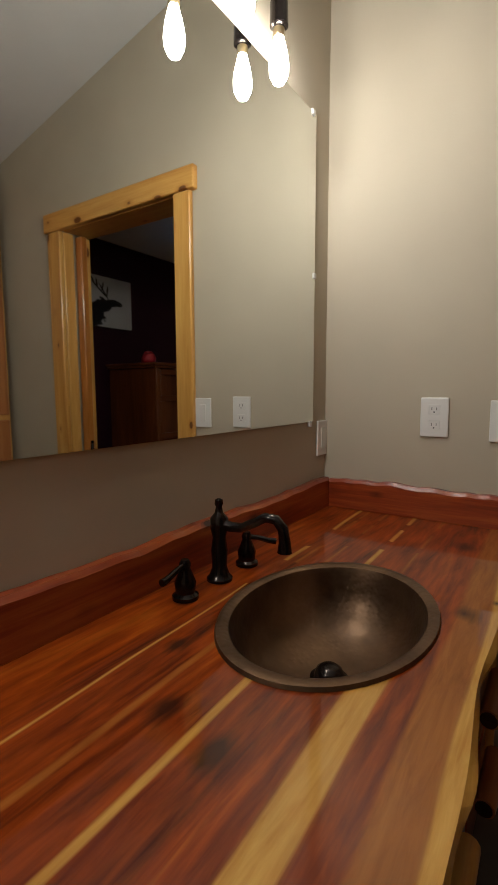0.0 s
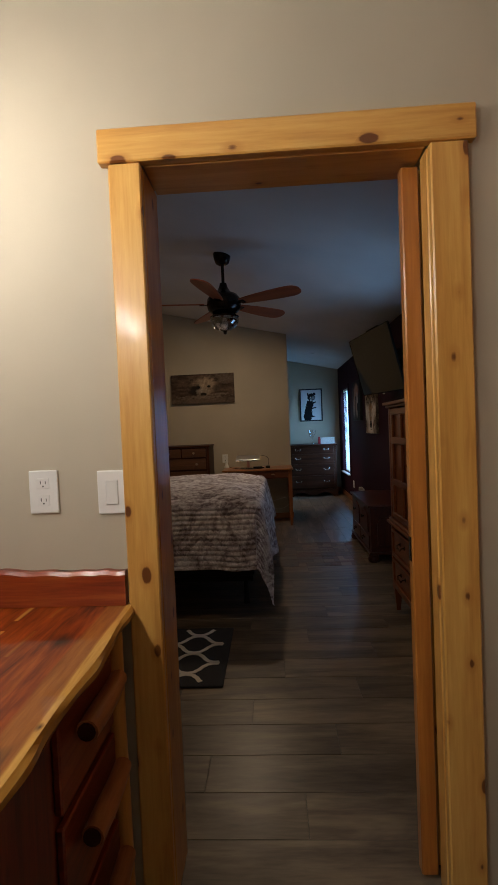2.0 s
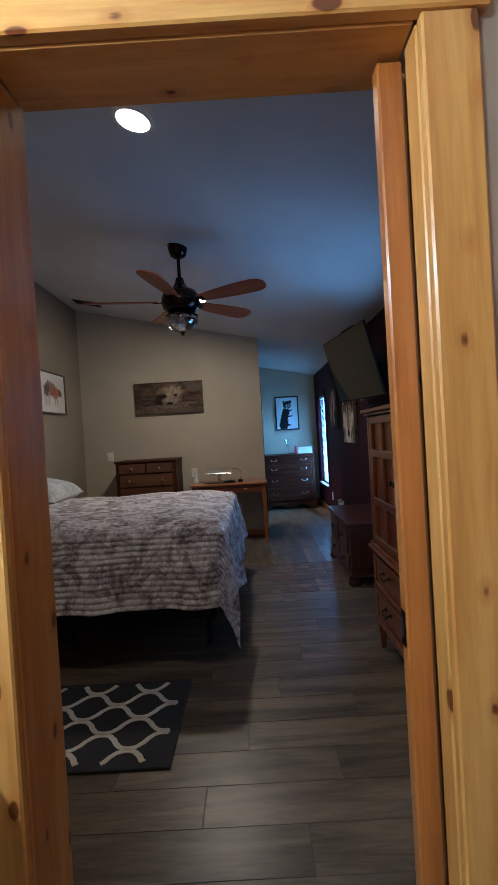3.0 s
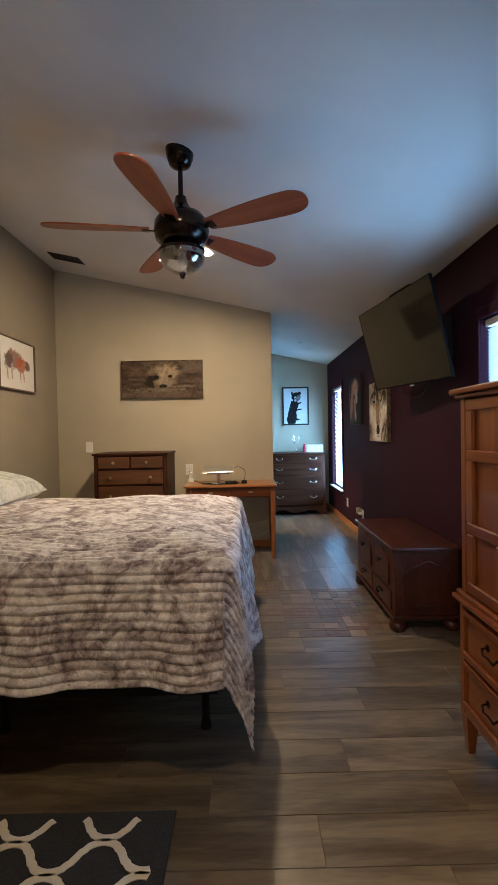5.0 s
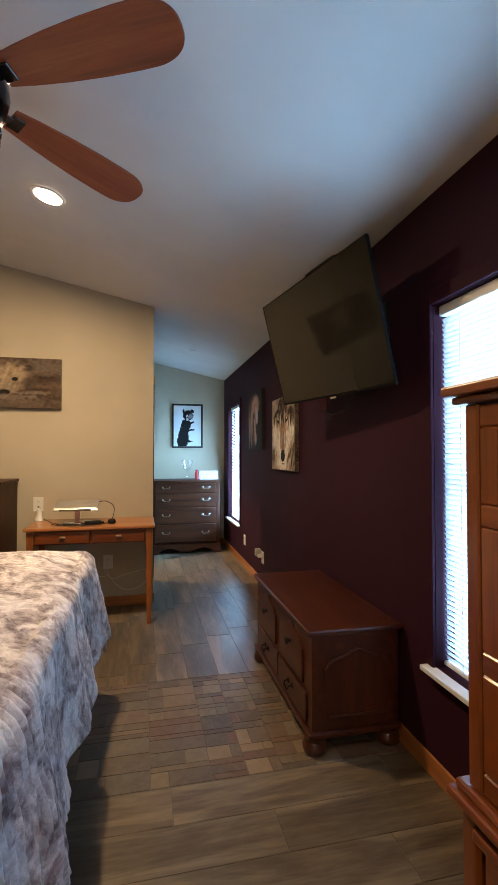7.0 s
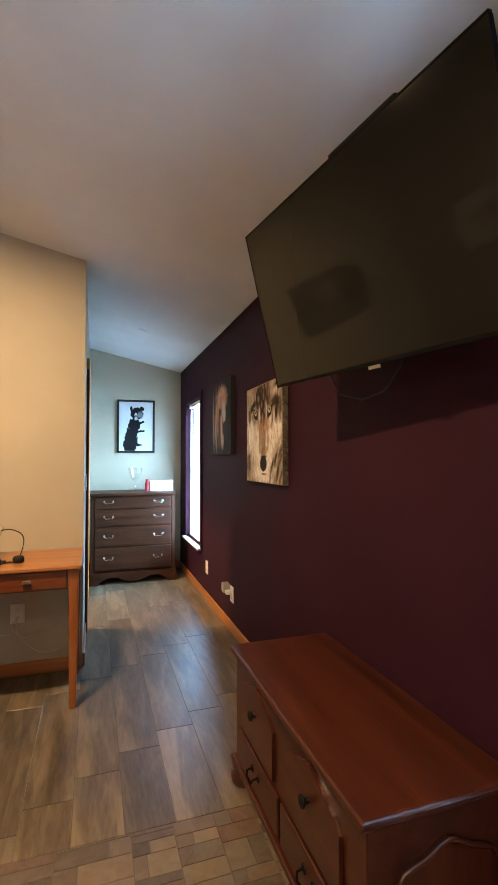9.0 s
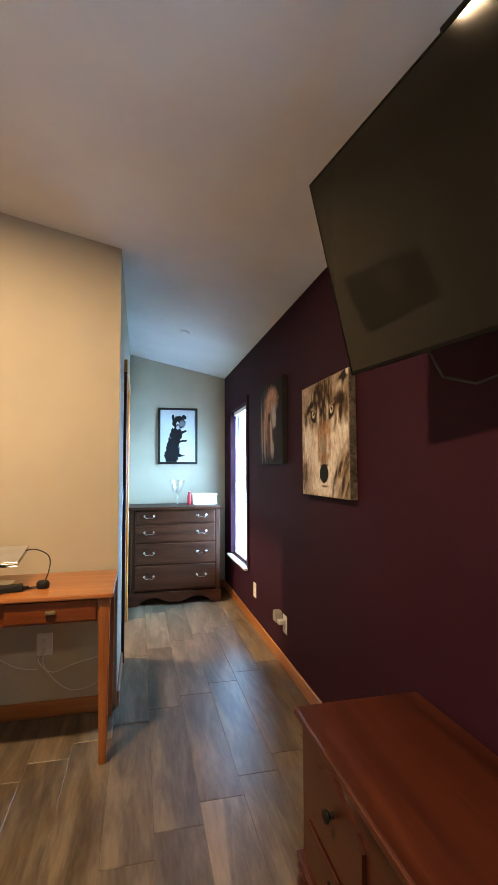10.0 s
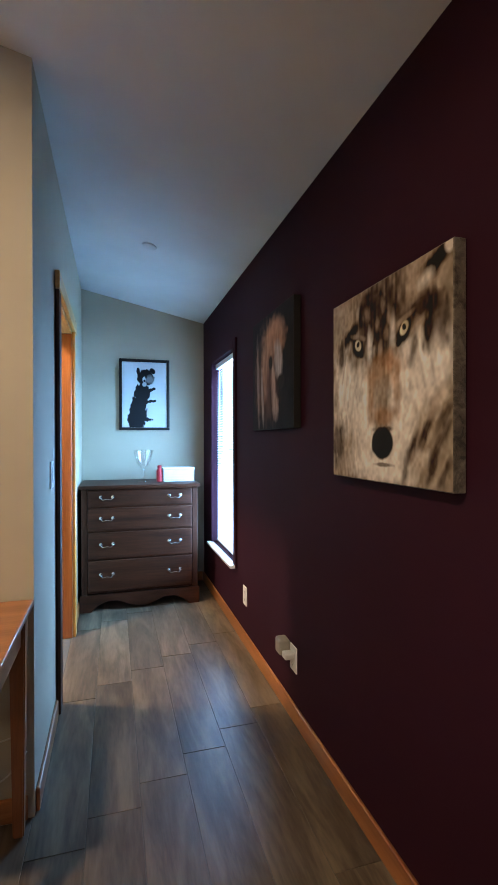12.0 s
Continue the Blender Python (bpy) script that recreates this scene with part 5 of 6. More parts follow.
for a, b in ((0.195, 0.375), (0.40, 0.585)):
    d = part("drawer", boxes((0.06, 0.006, a, AW - 0.06, 0.020, b)), CHERRY[0], arm)
    part("drawer_edge", boxes((0.04, -0.010, a - 0.004, AW - 0.04, 0.0055, a + 0.022), (0.04, -0.010, b - 0.020, AW - 0.04, 0.0055, b + 0.004), bevel=0.005, seg=2), CHERRY[0], d)
    for x in (0.26, AW - 0.26):
        bail_pull(d, x, 0.006, (a + b) / 2 + 0.01, BRONZE, 0.05)
for x in (0.027, AW - 0.027):
    for y in (0.027, AD - 0.03):
        bm = bmesh.new()
        vs = [bm.verts.new((x + a * s, y + b * s, zz)) for zz, s in ((0.0, 0.013), (0.1595, 0.026)) for a, b in ((-1, -1), (1, -1), (1, 1), (-1, 1))]
        for f in ((3, 2, 1, 0), (4, 5, 6, 7), (0, 1, 5, 4), (1, 2, 6, 5), (2, 3, 7, 6), (3, 0, 4, 7)):
            bm.faces.new([vs[i] for i in f])
        part("tapered_leg", bm, CHERRY[2], arm)
toy = thing("red_jar", pose(2.02, 3.70, AH + 0.0005), "small red jar standing on the armoire", "jar")
part("body", lathe(bmesh.new(), [(0.035, 0.0), (0.055, 0.02), (0.06, 0.05), (0.045, 0.08), (0.03, 0.085)], seg=18), RED, toy, smooth=True)
part("lid", lathe(bmesh.new(), [(0.034, 0.0855), (0.034, 0.098), (0.012, 0.106)], seg=18), RED, toy, smooth=True)

# ---- television ----
tl, tr, br, bl_ = Vector((1.855, 6.60, 2.25)), Vector((2.0, 5.49, 2.235)), Vector((2.158, 5.53, 1.614)), Vector((2.005, 6.62, 1.64))
centre = (tl + tr + br + bl_) / 4
ax = ((tr - tl) + (br - bl_)).normalized()
az = ((tl - bl_) + (tr - br)).normalized()
ay = az.cross(ax).normalized()
az = ax.cross(ay).normalized()
tvm = Matrix((ax, ay, az)).transposed().to_4x4()
tvm.translation = centre
tv = thing("television", tvm, "large flat black television tilted down from a wall mount", "television")
TW, TH = 0.558, 0.316
part("screen", boxes((-TW + 0.006, -0.0030, -TH + 0.012, TW - 0.006, 0.0, TH - 0.006)), SCREEN, tv, "glossy dark screen, switched off")
part("bezel", boxes((-TW, -0.005, -TH, TW, 0.008, -TH + 0.0115), (-TW, -0.005, TH - 0.0055, TW, 0.008, TH), (-TW, -0.005, -TH + 0.012, -TW + 0.0055, 0.008, TH - 0.006), (TW - 0.0055, -0.005, -TH + 0.012, TW, 0.008, TH - 0.006), bevel=0.001), TV_BLACK, tv)
part("back_shell", boxes((-TW + 0.002, 0.0085, -TH + 0.002, TW - 0.002, 0.016, TH - 0.002), (-TW + 0.14, 0.0165, -TH + 0.02, TW - 0.14, 0.065, TH - 0.18), bevel=0.004), TV_BLACK, tv)
part("logo_tab", boxes((0.02, -0.007, -TH - 0.012, 0.075, 0.0, -TH - 0.0005), bevel=0.001), CHROME, tv, "small bright badge beneath the screen")
part("top_bar", boxes((0.02, -0.004, TH + 0.0005, 0.30, 0.02, TH + 0.010), bevel=0.002), TV_BLACK, tv)
part("mount_arm", boxes((-0.20, 0.0655, -0.12, -0.17, 0.085, 0.12), (0.17, 0.0655, -0.12, 0.20, 0.085, 0.12), bevel=0.002), TV_BLACK, tv)
mount = thing("tv_mount", pose(XW - 0.001, 6.06, 1.93), "black steel wall bracket behind the television", "wall mount")
part("wall_plate", boxes((-0.02, -0.25, -0.14, 0.0, 0.25, 0.14), bevel=0.003), BLACK, mount)
part("pivot_arm", boxes((-0.17, -0.05, -0.02, -0.0205, -0.01, 0.02), (-0.17, 0.01, -0.02, -0.0205, 0.05, 0.02), bevel=0.002), BLACK, mount)
solid("cable", tube(bmesh.new(), [(2.10, 6.35, 1.66), (2.13, 6.33, 1.58), (2.18, 6.26, 1.55), (2.22, 6.18, 1.57), (2.25, 6.12, 1.65), (2.27, 6.10, 1.75)], 0.004, 6), CABLE_BLACK, "black cable drooping below the television", "cable", smooth=True)

fresh = thing("air_freshener", pose(XW - 0.0095, 8.37, 0.325), "grey and white plug-in air freshener in the outlet", "air freshener")
part("body", boxes((-0.055, -0.035, -0.03, 0.0, 0.035, 0.045), bevel=0.012, seg=3), plain("grey_plastic", (0.36, 0.33, 0.28), 0.4), fresh)
part("plug", boxes((-0.045, -0.085, -0.03, -0.001, -0.036, 0.0), bevel=0.006, seg=2), WHITE_PLASTIC, fresh)

# ---- pictures ----
rng = np.random.default_rng(5)


def field(n, m, cells_u, cells_v):
    """Smooth random field of n x m values from a coarse grid."""
    g = rng.random((cells_v + 2, cells_u + 2))
    u = np.linspace(0, cells_u, n)
    v = np.linspace(0, cells_v, m)
    iu, iv = np.minimum(u.astype(int), cells_u), np.minimum(v.astype(int), cells_v)
    fu, fv = u - iu, v - iv
    fu, fv = fu * fu * (3 - 2 * fu), fv * fv * (3 - 2 * fv)
    a = g[np.ix_(iv, iu)] * (1 - fu) + g[np.ix_(iv, iu + 1)] * fu
    b = g[np.ix_(iv + 1, iu)] * (1 - fu) + g[np.ix_(iv + 1, iu + 1)] * fu
    return a * (1 - fv)[:, None] + b * fv[:, None]


class Art:
    """A painted picture: soft strokes over a ground, on a grid of n x m points; u to the right, v up, 0 to 1."""

    def __init__(self, n, m, ground):
        self.n, self.m = n, m
        self.u, self.v = np.meshgrid(np.linspace(0, 1, n), np.linspace(0, 1, m))
        self.c = np.ones((m, n, 3)) * np.array(ground)
        self.wob = field(n, m, 26, 26) - 0.5
        self.hair = field(n, m, n // 4, 18) - 0.5

    def grain(self, cu, cv, amount):
        self.c *= (1 + amount * (field(self.n, self.m, cu, cv) - 0.5) * 2)[..., None]
        return self

    def blob(self, u, v, ru, rv, colour, turn=0.0, soft=0.25, strength=1.0, fur=0.25):
        a = radians(turn)
        du, dv = self.u - u, self.v - v
        x, y = du * math.cos(a) + dv * math.sin(a), -du * math.sin(a) + dv * math.cos(a)
        r = np.sqrt((x / ru) ** 2 + (y / rv) ** 2) + fur * (self.wob + self.hair)
        k = np.clip((1 + soft / 2 - r) / soft, 0, 1)[..., None] * strength
        self.c = self.c * (1 - k) + np.array(colour) * k
        return self

    def fur(self, u, v, ru, rv, turn, amount):
        """Fine hair strokes along a direction, fading out from (u, v)."""
        a = radians(turn)
        lattice = rng.random((128, 128))
        x = (self.u * math.cos(a) + self.v * math.sin(a)) * 9 + 40
        y = (-self.u * math.sin(a) + self.v * math.cos(a)) * 62 + 64
        ix, iy = np.floor(x).astype(int), np.floor(y).astype(int)
        fx, fy = x - ix, y - iy
        g = lambda i, j: lattice[i % 128, j % 128]
        n = (g(ix, iy) * (1 - fx) + g(ix + 1, iy) * fx) * (1 - fy) + (g(ix, iy + 1) * (1 - fx) + g(ix + 1, iy + 1) * fx) * fy
        k = np.exp(-((self.u - u) / ru) ** 2 - ((self.v - v) / rv) ** 2)
        self.c *= (1 + amount * 2 * (n - 0.5) * k)[..., None]
        return self

    def mesh(self, name, w, h, material):
        me = bpy.data.meshes.new(name)
        vs = [(x, 0.0, z) for z in np.linspace(0, h, self.m) for x in np.linspace(0, w, self.n)]
        n = self.n
        me.from_pydata(vs, [], [(j * n + i, j * n + i + 1, (j + 1) * n + i + 1, (j + 1) * n + i) for j in range(self.m - 1) for i in range(n - 1)])
        at = me.color_attributes.new("art", "FLOAT_COLOR", "POINT")
        col = np.ones((self.m * n, 4))
        col[:, :3] = np.clip(self.c, 0.004, 0.9).reshape(-1, 3)
        at.data.foreach_set("color", col.ravel())
        me.materials.append(material)
        return me


def art_mat():
    m, nt, b = nodes_of("printed_picture")
    at = nt.nodes.new("ShaderNodeAttribute")
    at.attribute_name = "art"
    nt.links.new(at.outputs["Color"], b.inputs["Base Color"])
    b.inputs["Roughness"].default_value = 0.7
    b.inputs["Specular IOR Level"].default_value = 0.15
    v = coords(nt)
    bump(nt, b, noise_tex(nt, v, 500, 2), 0.15, 0.0005)
    return m


ART = art_mat()


def canvas(name, m, w, h, art, edge, label, frame_w=0.0, frame_mat=None, depth=0.036):
    """A picture whose face looks along local -y; the wall is at local y = 0."""
    c = thing(name, m, label, "picture")
    if frame_w:
        f = frame_w
        part("frame", boxes((0, -depth, 0, w, 0, f), (0, -depth, h - f, w, 0, h), (0, -depth, f + 0.0005, f, 0, h - f - 0.0005), (w - f, -depth, f + 0.0005, w, 0, h - f - 0.0005), bevel=0.002), frame_mat, c)
        part("backing", boxes((f, -depth * 0.5, f, w - f, -0.002, h - f)), edge, c)
        o = new("print", art.mesh("print", w - 2 * f - 0.002, h - 2 * f - 0.002, ART))
        o.location = (f + 0.001, -depth * 0.5 - 0.001, f + 0.001)
    else:
        part("stretched_canvas", boxes((0, -depth, 0, w, -0.001, h), bevel=0.002), edge, c)
        o = new("print", art.mesh("print", w - 0.006, h - 0.006, ART))
        o.location = (0.003, -depth - 0.0008, 0.003)
    o.parent = c
    return c


EDGE_BROWN = fabric_print("canvas_edge_brown", (0.03, 0.022, 0.016), (0.09, 0.068, 0.05), (0.20, 0.16, 0.12), 9)
EDGE_DARK = plain("canvas_edge_dark", (0.012, 0.011, 0.011), 0.7)
FRAME_BLACK = plain("black_frame", (0.010, 0.010, 0.010), 0.35)
FRAME_WOOD = plain("thin_brown_frame", (0.10, 0.06, 0.035), 0.4)

# wolf face
wolf = Art(250, 240, (0.34, 0.27, 0.195)).grain(7, 7, 0.22)
CREAM, TAN, GREY, DARK, RUST = (0.65, 0.575, 0.495), (0.35, 0.27, 0.20), (0.115, 0.094, 0.080), (0.024, 0.019, 0.016), (0.37, 0.215, 0.115)
# forehead: tan at the sides, dark and mottled in the middle
wolf.blob(0.10, 0.90, 0.20, 0.14, TAN, 30, 0.9, 0.9, 0.4).blob(0.76, 0.88, 0.18, 0.16, TAN, 20, 0.9, 0.9, 0.4)
wolf.blob(0.46, 0.86, 0.18, 0.20, GREY, 0, 0.9, 0.9, 0.5).blob(0.50, 0.70, 0.11, 0.15, GREY, 0, 0.9, 0.85, 0.5).blob(0.62, 0.93, 0.09, 0.06, GREY, 20, 0.9, 0.6, 0.6)
for u, v, w in ((0.41, 0.74, 0.022), (0.47, 0.79, 0.018), (0.55, 0.73, 0.020), (0.50, 0.66, 0.020), (0.44, 0.66, 0.016), (0.57, 0.80, 0.018), (0.38, 0.86, 0.02), (0.52, 0.88, 0.02)):
    wolf.blob(u, v, w, w * 1.7, TAN, 0, 1.0, 0.8, 0.5)
# ear at the top corner
wolf.blob(0.90, 0.945, 0.10, 0.045, DARK, 28, 0.6, 0.9, 0.4).blob(0.985, 0.985, 0.03, 0.03, CREAM, 30, 0.6, 0.9, 0.3).blob(0.84, 0.90, 0.05, 0.03, CREAM, 25, 0.9, 0.7, 0.5)
# cheeks, muzzle, chin
wolf.blob(0.14, 0.46, 0.14, 0.20, CREAM, 6, 0.7, 1.0, 0.3).blob(0.80, 0.50, 0.17, 0.15, CREAM, -15, 0.7, 1.0, 0.35).blob(0.93, 0.60, 0.08, 0.12, CREAM, 0, 0.9, 0.7, 0.4)
wolf.blob(0.33, 0.34, 0.11, 0.24, CREAM, 6, 0.6, 0.95, 0.25).blob(0.68, 0.38, 0.11, 0.24, CREAM, -6, 0.6, 0.95, 0.25).blob(0.50, 0.10, 0.30, 0.11, CREAM, 0, 0.6, 0.95, 0.3)
wolf.blob(0.40, 0.68, 0.022, 0.09, CREAM, 0, 0.9, 0.75, 0.3).blob(0.60, 0.70, 0.022, 0.10, CREAM, 0, 0.9, 0.75, 0.3)
# rust along the bridge of the nose
wolf.blob(0.52, 0.56, 0.14, 0.08, RUST, 0, 0.9, 0.75, 0.45).blob(0.575, 0.59, 0.035, 0.05, (0.44, 0.235, 0.12), 0, 0.8, 0.7, 0.4)
wolf.blob(0.41, 0.45, 0.032, 0.13, RUST, -3, 0.9, 0.8, 0.35).blob(0.635, 0.46, 0.030, 0.13, RUST, 4, 0.9, 0.75, 0.35).blob(0.52, 0.43, 0.06, 0.10, TAN, 0, 0.9, 0.55, 0.4)
wolf.blob(0.52, 0.325, 0.10, 0.045, RUST, 0, 0.8, 0.8, 0.35)
# brows and dark streaks beside the eyes
wolf.blob(0.20, 0.795, 0.12, 0.035, DARK, 24, 0.8, 0.8, 0.4).blob(0.10, 0.69, 0.030, 0.09, GREY, -6, 0.8, 0.9, 0.4).blob(0.27, 0.60, 0.03, 0.05, TAN, 20, 0.9, 0.6, 0.4)
wolf.blob(0.80, 0.79, 0.12, 0.045, GREY, 8, 0.8, 0.95, 0.4).blob(0.86, 0.68, 0.035, 0.10, DARK, -8, 0.8, 0.8, 0.45).blob(0.93, 0.72, 0.06, 0.10, GREY, 10, 0.9, 0.8, 0.5).blob(0.76, 0.62, 0.02, 0.07, GREY, -14, 0.9, 0.6, 0.4)
for u, t in ((0.285, -42), (0.69, 42)):
    wolf.blob(u, 0.712, 0.070, 0.046, DARK, t, 0.5, 0.95, 0.2).blob(u, 0.765, 0.07, 0.014, TAN, t * 0.4, 0.8, 0.7, 0.3)
    wolf.blob(u + (0.028 if t < 0 else -0.035), 0.672, 0.030, 0.018, DARK, t * 1.3, 0.4, 0.95, 0.15)
    wolf.blob(u, 0.722, 0.036, 0.027, (0.55, 0.47, 0.29), t, 0.3, 1.0, 0.03).blob(u, 0.727, 0.013, 0.016, (0.01, 0.01, 0.01), t, 0.3, 1.0, 0.0)
# ruff in the lower corners
wolf.blob(0.07, 0.18, 0.08, 0.13, GREY, 0, 0.9, 0.8, 0.6).blob(0.16, 0.08, 0.07, 0.05, TAN, 0, 0.9, 0.7, 0.5).blob(0.04, 0.45, 0.03, 0.10, TAN, 0, 0.9, 0.7, 0.5)
for u, v, t, k in ((0.84, 0.25, 62, 1.0), (0.75, 0.17, 70, 0.9), (0.93, 0.20, 55, 0.8), (0.88, 0.09, 62, 0.9), (0.97, 0.32, 50, 0.7), (0.70, 0.07, 75, 0.7), (0.95, 0.06, 60, 0.8)):
    wolf.blob(u, v, 0.085, 0.022, GREY, t, 0.9, k, 0.5)
wolf.blob(0.90, 0.36, 0.07, 0.03, TAN, 55, 0.9, 0.8, 0.5).blob(0.78, 0.10, 0.05, 0.05, TAN, 60, 0.9, 0.6, 0.6)
for u, v, ru, rv, t in ((0.5, 0.85, 0.40, 0.22, 88), (0.2, 0.6, 0.25, 0.3, 75), (0.8, 0.6, 0.25, 0.3, 105), (0.12, 0.2, 0.22, 0.3, 100), (0.85, 0.2, 0.25, 0.28, 62), (0.5, 0.45, 0.2, 0.25, 90)):
    wolf.fur(u, v, ru, rv, t, 0.30)
wolf.blob(0.512, 0.192, 0.090, 0.080, (0.010, 0.010, 0.011), 0, 0.16, 1.0, 0.04)
wolf.blob(0.525, 0.262, 0.075, 0.012, GREY, 0, 0.7, 0.8, 0.4).blob(0.525, 0.085, 0.075, 0.010, GREY, 0, 0.6, 0.8, 0.2).blob(0.43, 0.18, 0.012, 0.03, (0.07, 0.065, 0.06), 0, 0.6, 0.7, 0.2)
wolf.blob(0.46, 0.88, 0.15, 0.10, DARK, 0, 1.0, 0.16, 0.8).blob(0.50, 0.70, 0.07, 0.10, DARK, 0, 1.0, 0.12, 0.8).blob(0.88, 0.78, 0.07, 0.07, DARK, 20, 1.0, 0.25, 0.8)
wolf.grain(60, 50, 0.14).grain(24, 22, 0.16)
wolf.c = wolf.c * 0.66 + 0.34 * wolf.c.mean(axis=2, keepdims=True) * np.array((1.05, 1.0, 0.98))
wolf.c = np.clip((wolf.c - 0.28) * 1.32 + 0.26, 0.010, 0.74)
canvas("wolf_picture", pose(XW - 0.001, 7.822, 1.19, 0, 0, -90), 0.638, 0.612, wolf, EDGE_BROWN, "stretched canvas print of a grey wolf face")

# brown bear close-up on black
bear2 = Art(110, 110, (0.012, 0.010, 0.011)).grain(12, 8, 0.3)
bear2.blob(0.40, 0.48, 0.30, 0.42, (0.085, 0.046, 0.034), 4, 0.5, 1.0, 0.25).blob(0.58, 0.76, 0.24, 0.17, (0.40, 0.21, 0.13), 0, 0.6, 1.0, 0.2)
bear2.blob(0.36, 0.52, 0.08, 0.26, (0.36, 0.20, 0.13), 4, 0.7, 0.9, 0.25).blob(0.16, 0.42, 0.035, 0.36, (0.27, 0.19, 0.17), 3, 0.8, 0.9, 0.2).blob(0.28, 0.28, 0.03, 0.22, (0.36, 0.28, 0.24), 6, 0.8, 0.9, 0.2)
bear2.blob(0.68, 0.56, 0.09, 0.16, (0.44, 0.36, 0.32), 12, 0.5, 1.0, 0.2).blob(0.57, 0.36, 0.05, 0.22, (0.40, 0.27, 0.21), 4, 0.7, 1.0, 0.2).blob(0.62, 0.18, 0.07, 0.10, (0.40, 0.28, 0.22), 10, 0.6, 0.9, 0.2)
bear2.blob(0.50, 0.57, 0.045, 0.06, DARK, 0, 0.4, 1, 0.1).blob(0.20, 0.68, 0.04, 0.10, DARK, 0, 0.5, 0.8, 0.2).blob(0.74, 0.38, 0.08, 0.06, DARK, 0, 0.4, 1, 0.1).blob(0.44, 0.30, 0.05, 0.20, (0.10, 0.055, 0.045), 0, 0.8, 0.8, 0.2)
bear2.fur(0.45, 0.5, 0.4, 0.5, 86, 0.5).grain(30, 22, 0.12)
canvas("bear_portrait", pose(XW - 0.001, 8.86, 1.375, 0, 0, -90), 0.64, 0.60, bear2, EDGE_DARK, "dark stretched canvas print of a brown bear")

# bear in the water
bear = Art(150, 80, (0.078, 0.048, 0.032)).grain(6, 16, 0.55).grain(40, 30, 0.2)
bear.blob(0.5, 0.10, 0.6, 0.10, (0.15, 0.11, 0.08), 0, 0.9, 0.6, 0.8).blob(0.85, 0.85, 0.25, 0.14, (0.17, 0.13, 0.10), 0, 0.9, 0.6, 0.8)
for u in (0.335, 0.715):
    bear.blob(u, 0.82, 0.055, 0.105, (0.10, 0.070, 0.048), 0, 0.35).blob(u, 0.80, 0.030, 0.060, (0.05, 0.035, 0.026), 0, 0.5)
bear.blob(0.52, 0.60, 0.20, 0.30, (0.22, 0.155, 0.098), 0, 0.35, 1.0, 0.15).blob(0.54, 0.68, 0.13, 0.16, (0.33, 0.245, 0.155), 0, 0.8, 0.8, 0.4)
bear.blob(0.385, 0.45, 0.10, 0.20, (0.022, 0.015, 0.012), 0, 0.5, 1.0, 0.2).blob(0.72, 0.50, 0.06, 0.12, (0.07, 0.05, 0.035), 0, 0.6, 0.8)
bear.blob(0.51, 0.40, 0.10, 0.14, (0.27, 0.205, 0.14), 0, 0.6).blob(0.51, 0.305, 0.05, 0.065, (0.016, 0.013, 0.012), 0, 0.3)
bear.blob(0.435, 0.555, 0.028, 0.045, (0.012, 0.010, 0.010), 0, 0.3, 1, 0).blob(0.60, 0.575, 0.028, 0.040, (0.012, 0.010, 0.010), 0, 0.3, 1, 0)
bear.blob(0.5, 0.22, 0.30, 0.05, (0.17, 0.13, 0.095), 0, 0.8, 0.8, 0.9).blob(0.75, 0.30, 0.14, 0.03, (0.19, 0.15, 0.11), 3, 0.8, 0.7, 0.9).grain(50, 40, 0.2)
bear.fur(0.5, 0.6, 0.3, 0.35, 80, 0.35)
bear.c[:] = bear.c * 0.8 + 0.2 * bear.c.mean(axis=2, keepdims=True) * np.array((0.86, 0.78, 0.70))
canvas("bear_in_water_picture", pose(-0.483, YN - 0.001, 1.71), 0.914, 0.425, bear, EDGE_BROWN, "wide canvas print of a bear's head in water")

# black cub, ink on white
cub = Art(110, 150, (0.62, 0.63, 0.64)).grain(4, 4, 0.05)
INK = (0.010, 0.010, 0.012)
cub.blob(0.34, 0.20, 0.19, 0.36, INK, -14, 0.10, 1, 0.22).blob(0.44, 0.50, 0.17, 0.20, INK, -20, 0.10, 1, 0.25).blob(0.52, 0.76, 0.19, 0.125, INK, 0, 0.10, 1, 0.15)
cub.blob(0.36, 0.855, 0.038, 0.060, INK, 12, 0.15, 1, 0.15).blob(0.68, 0.865, 0.065, 0.042, INK, -25, 0.2, 1, 0.15)
cub.blob(0.66, 0.58, 0.10, 0.025, INK, 10, 0.2, 1, 0.5).blob(0.62, 0.40, 0.12, 0.022, INK, 6, 0.2, 1, 0.5).blob(0.55, 0.12, 0.14, 0.03, INK, 0, 0.2, 1, 0.5)
cub.blob(0.62, 0.735, 0.085, 0.060, (0.25, 0.25, 0.26), 0, 0.7, 0.8, 0.5).blob(0.49, 0.735, 0.035, 0.045, (0.58, 0.58, 0.58), 0, 0.3).blob(0.50, 0.66, 0.05, 0.035, (0.45, 0.45, 0.46), 0, 0.4)
cub.blob(0.495, 0.715, 0.022, 0.020, INK, 0, 0.3, 1, 0.1)
canvas("cub_picture", pose(1.522, YF - 0.001, 1.412), 0.445, 0.640, cub, WHITE_PLASTIC, "black-framed print of a black cub on white", 0.024, FRAME_BLACK, 0.030)

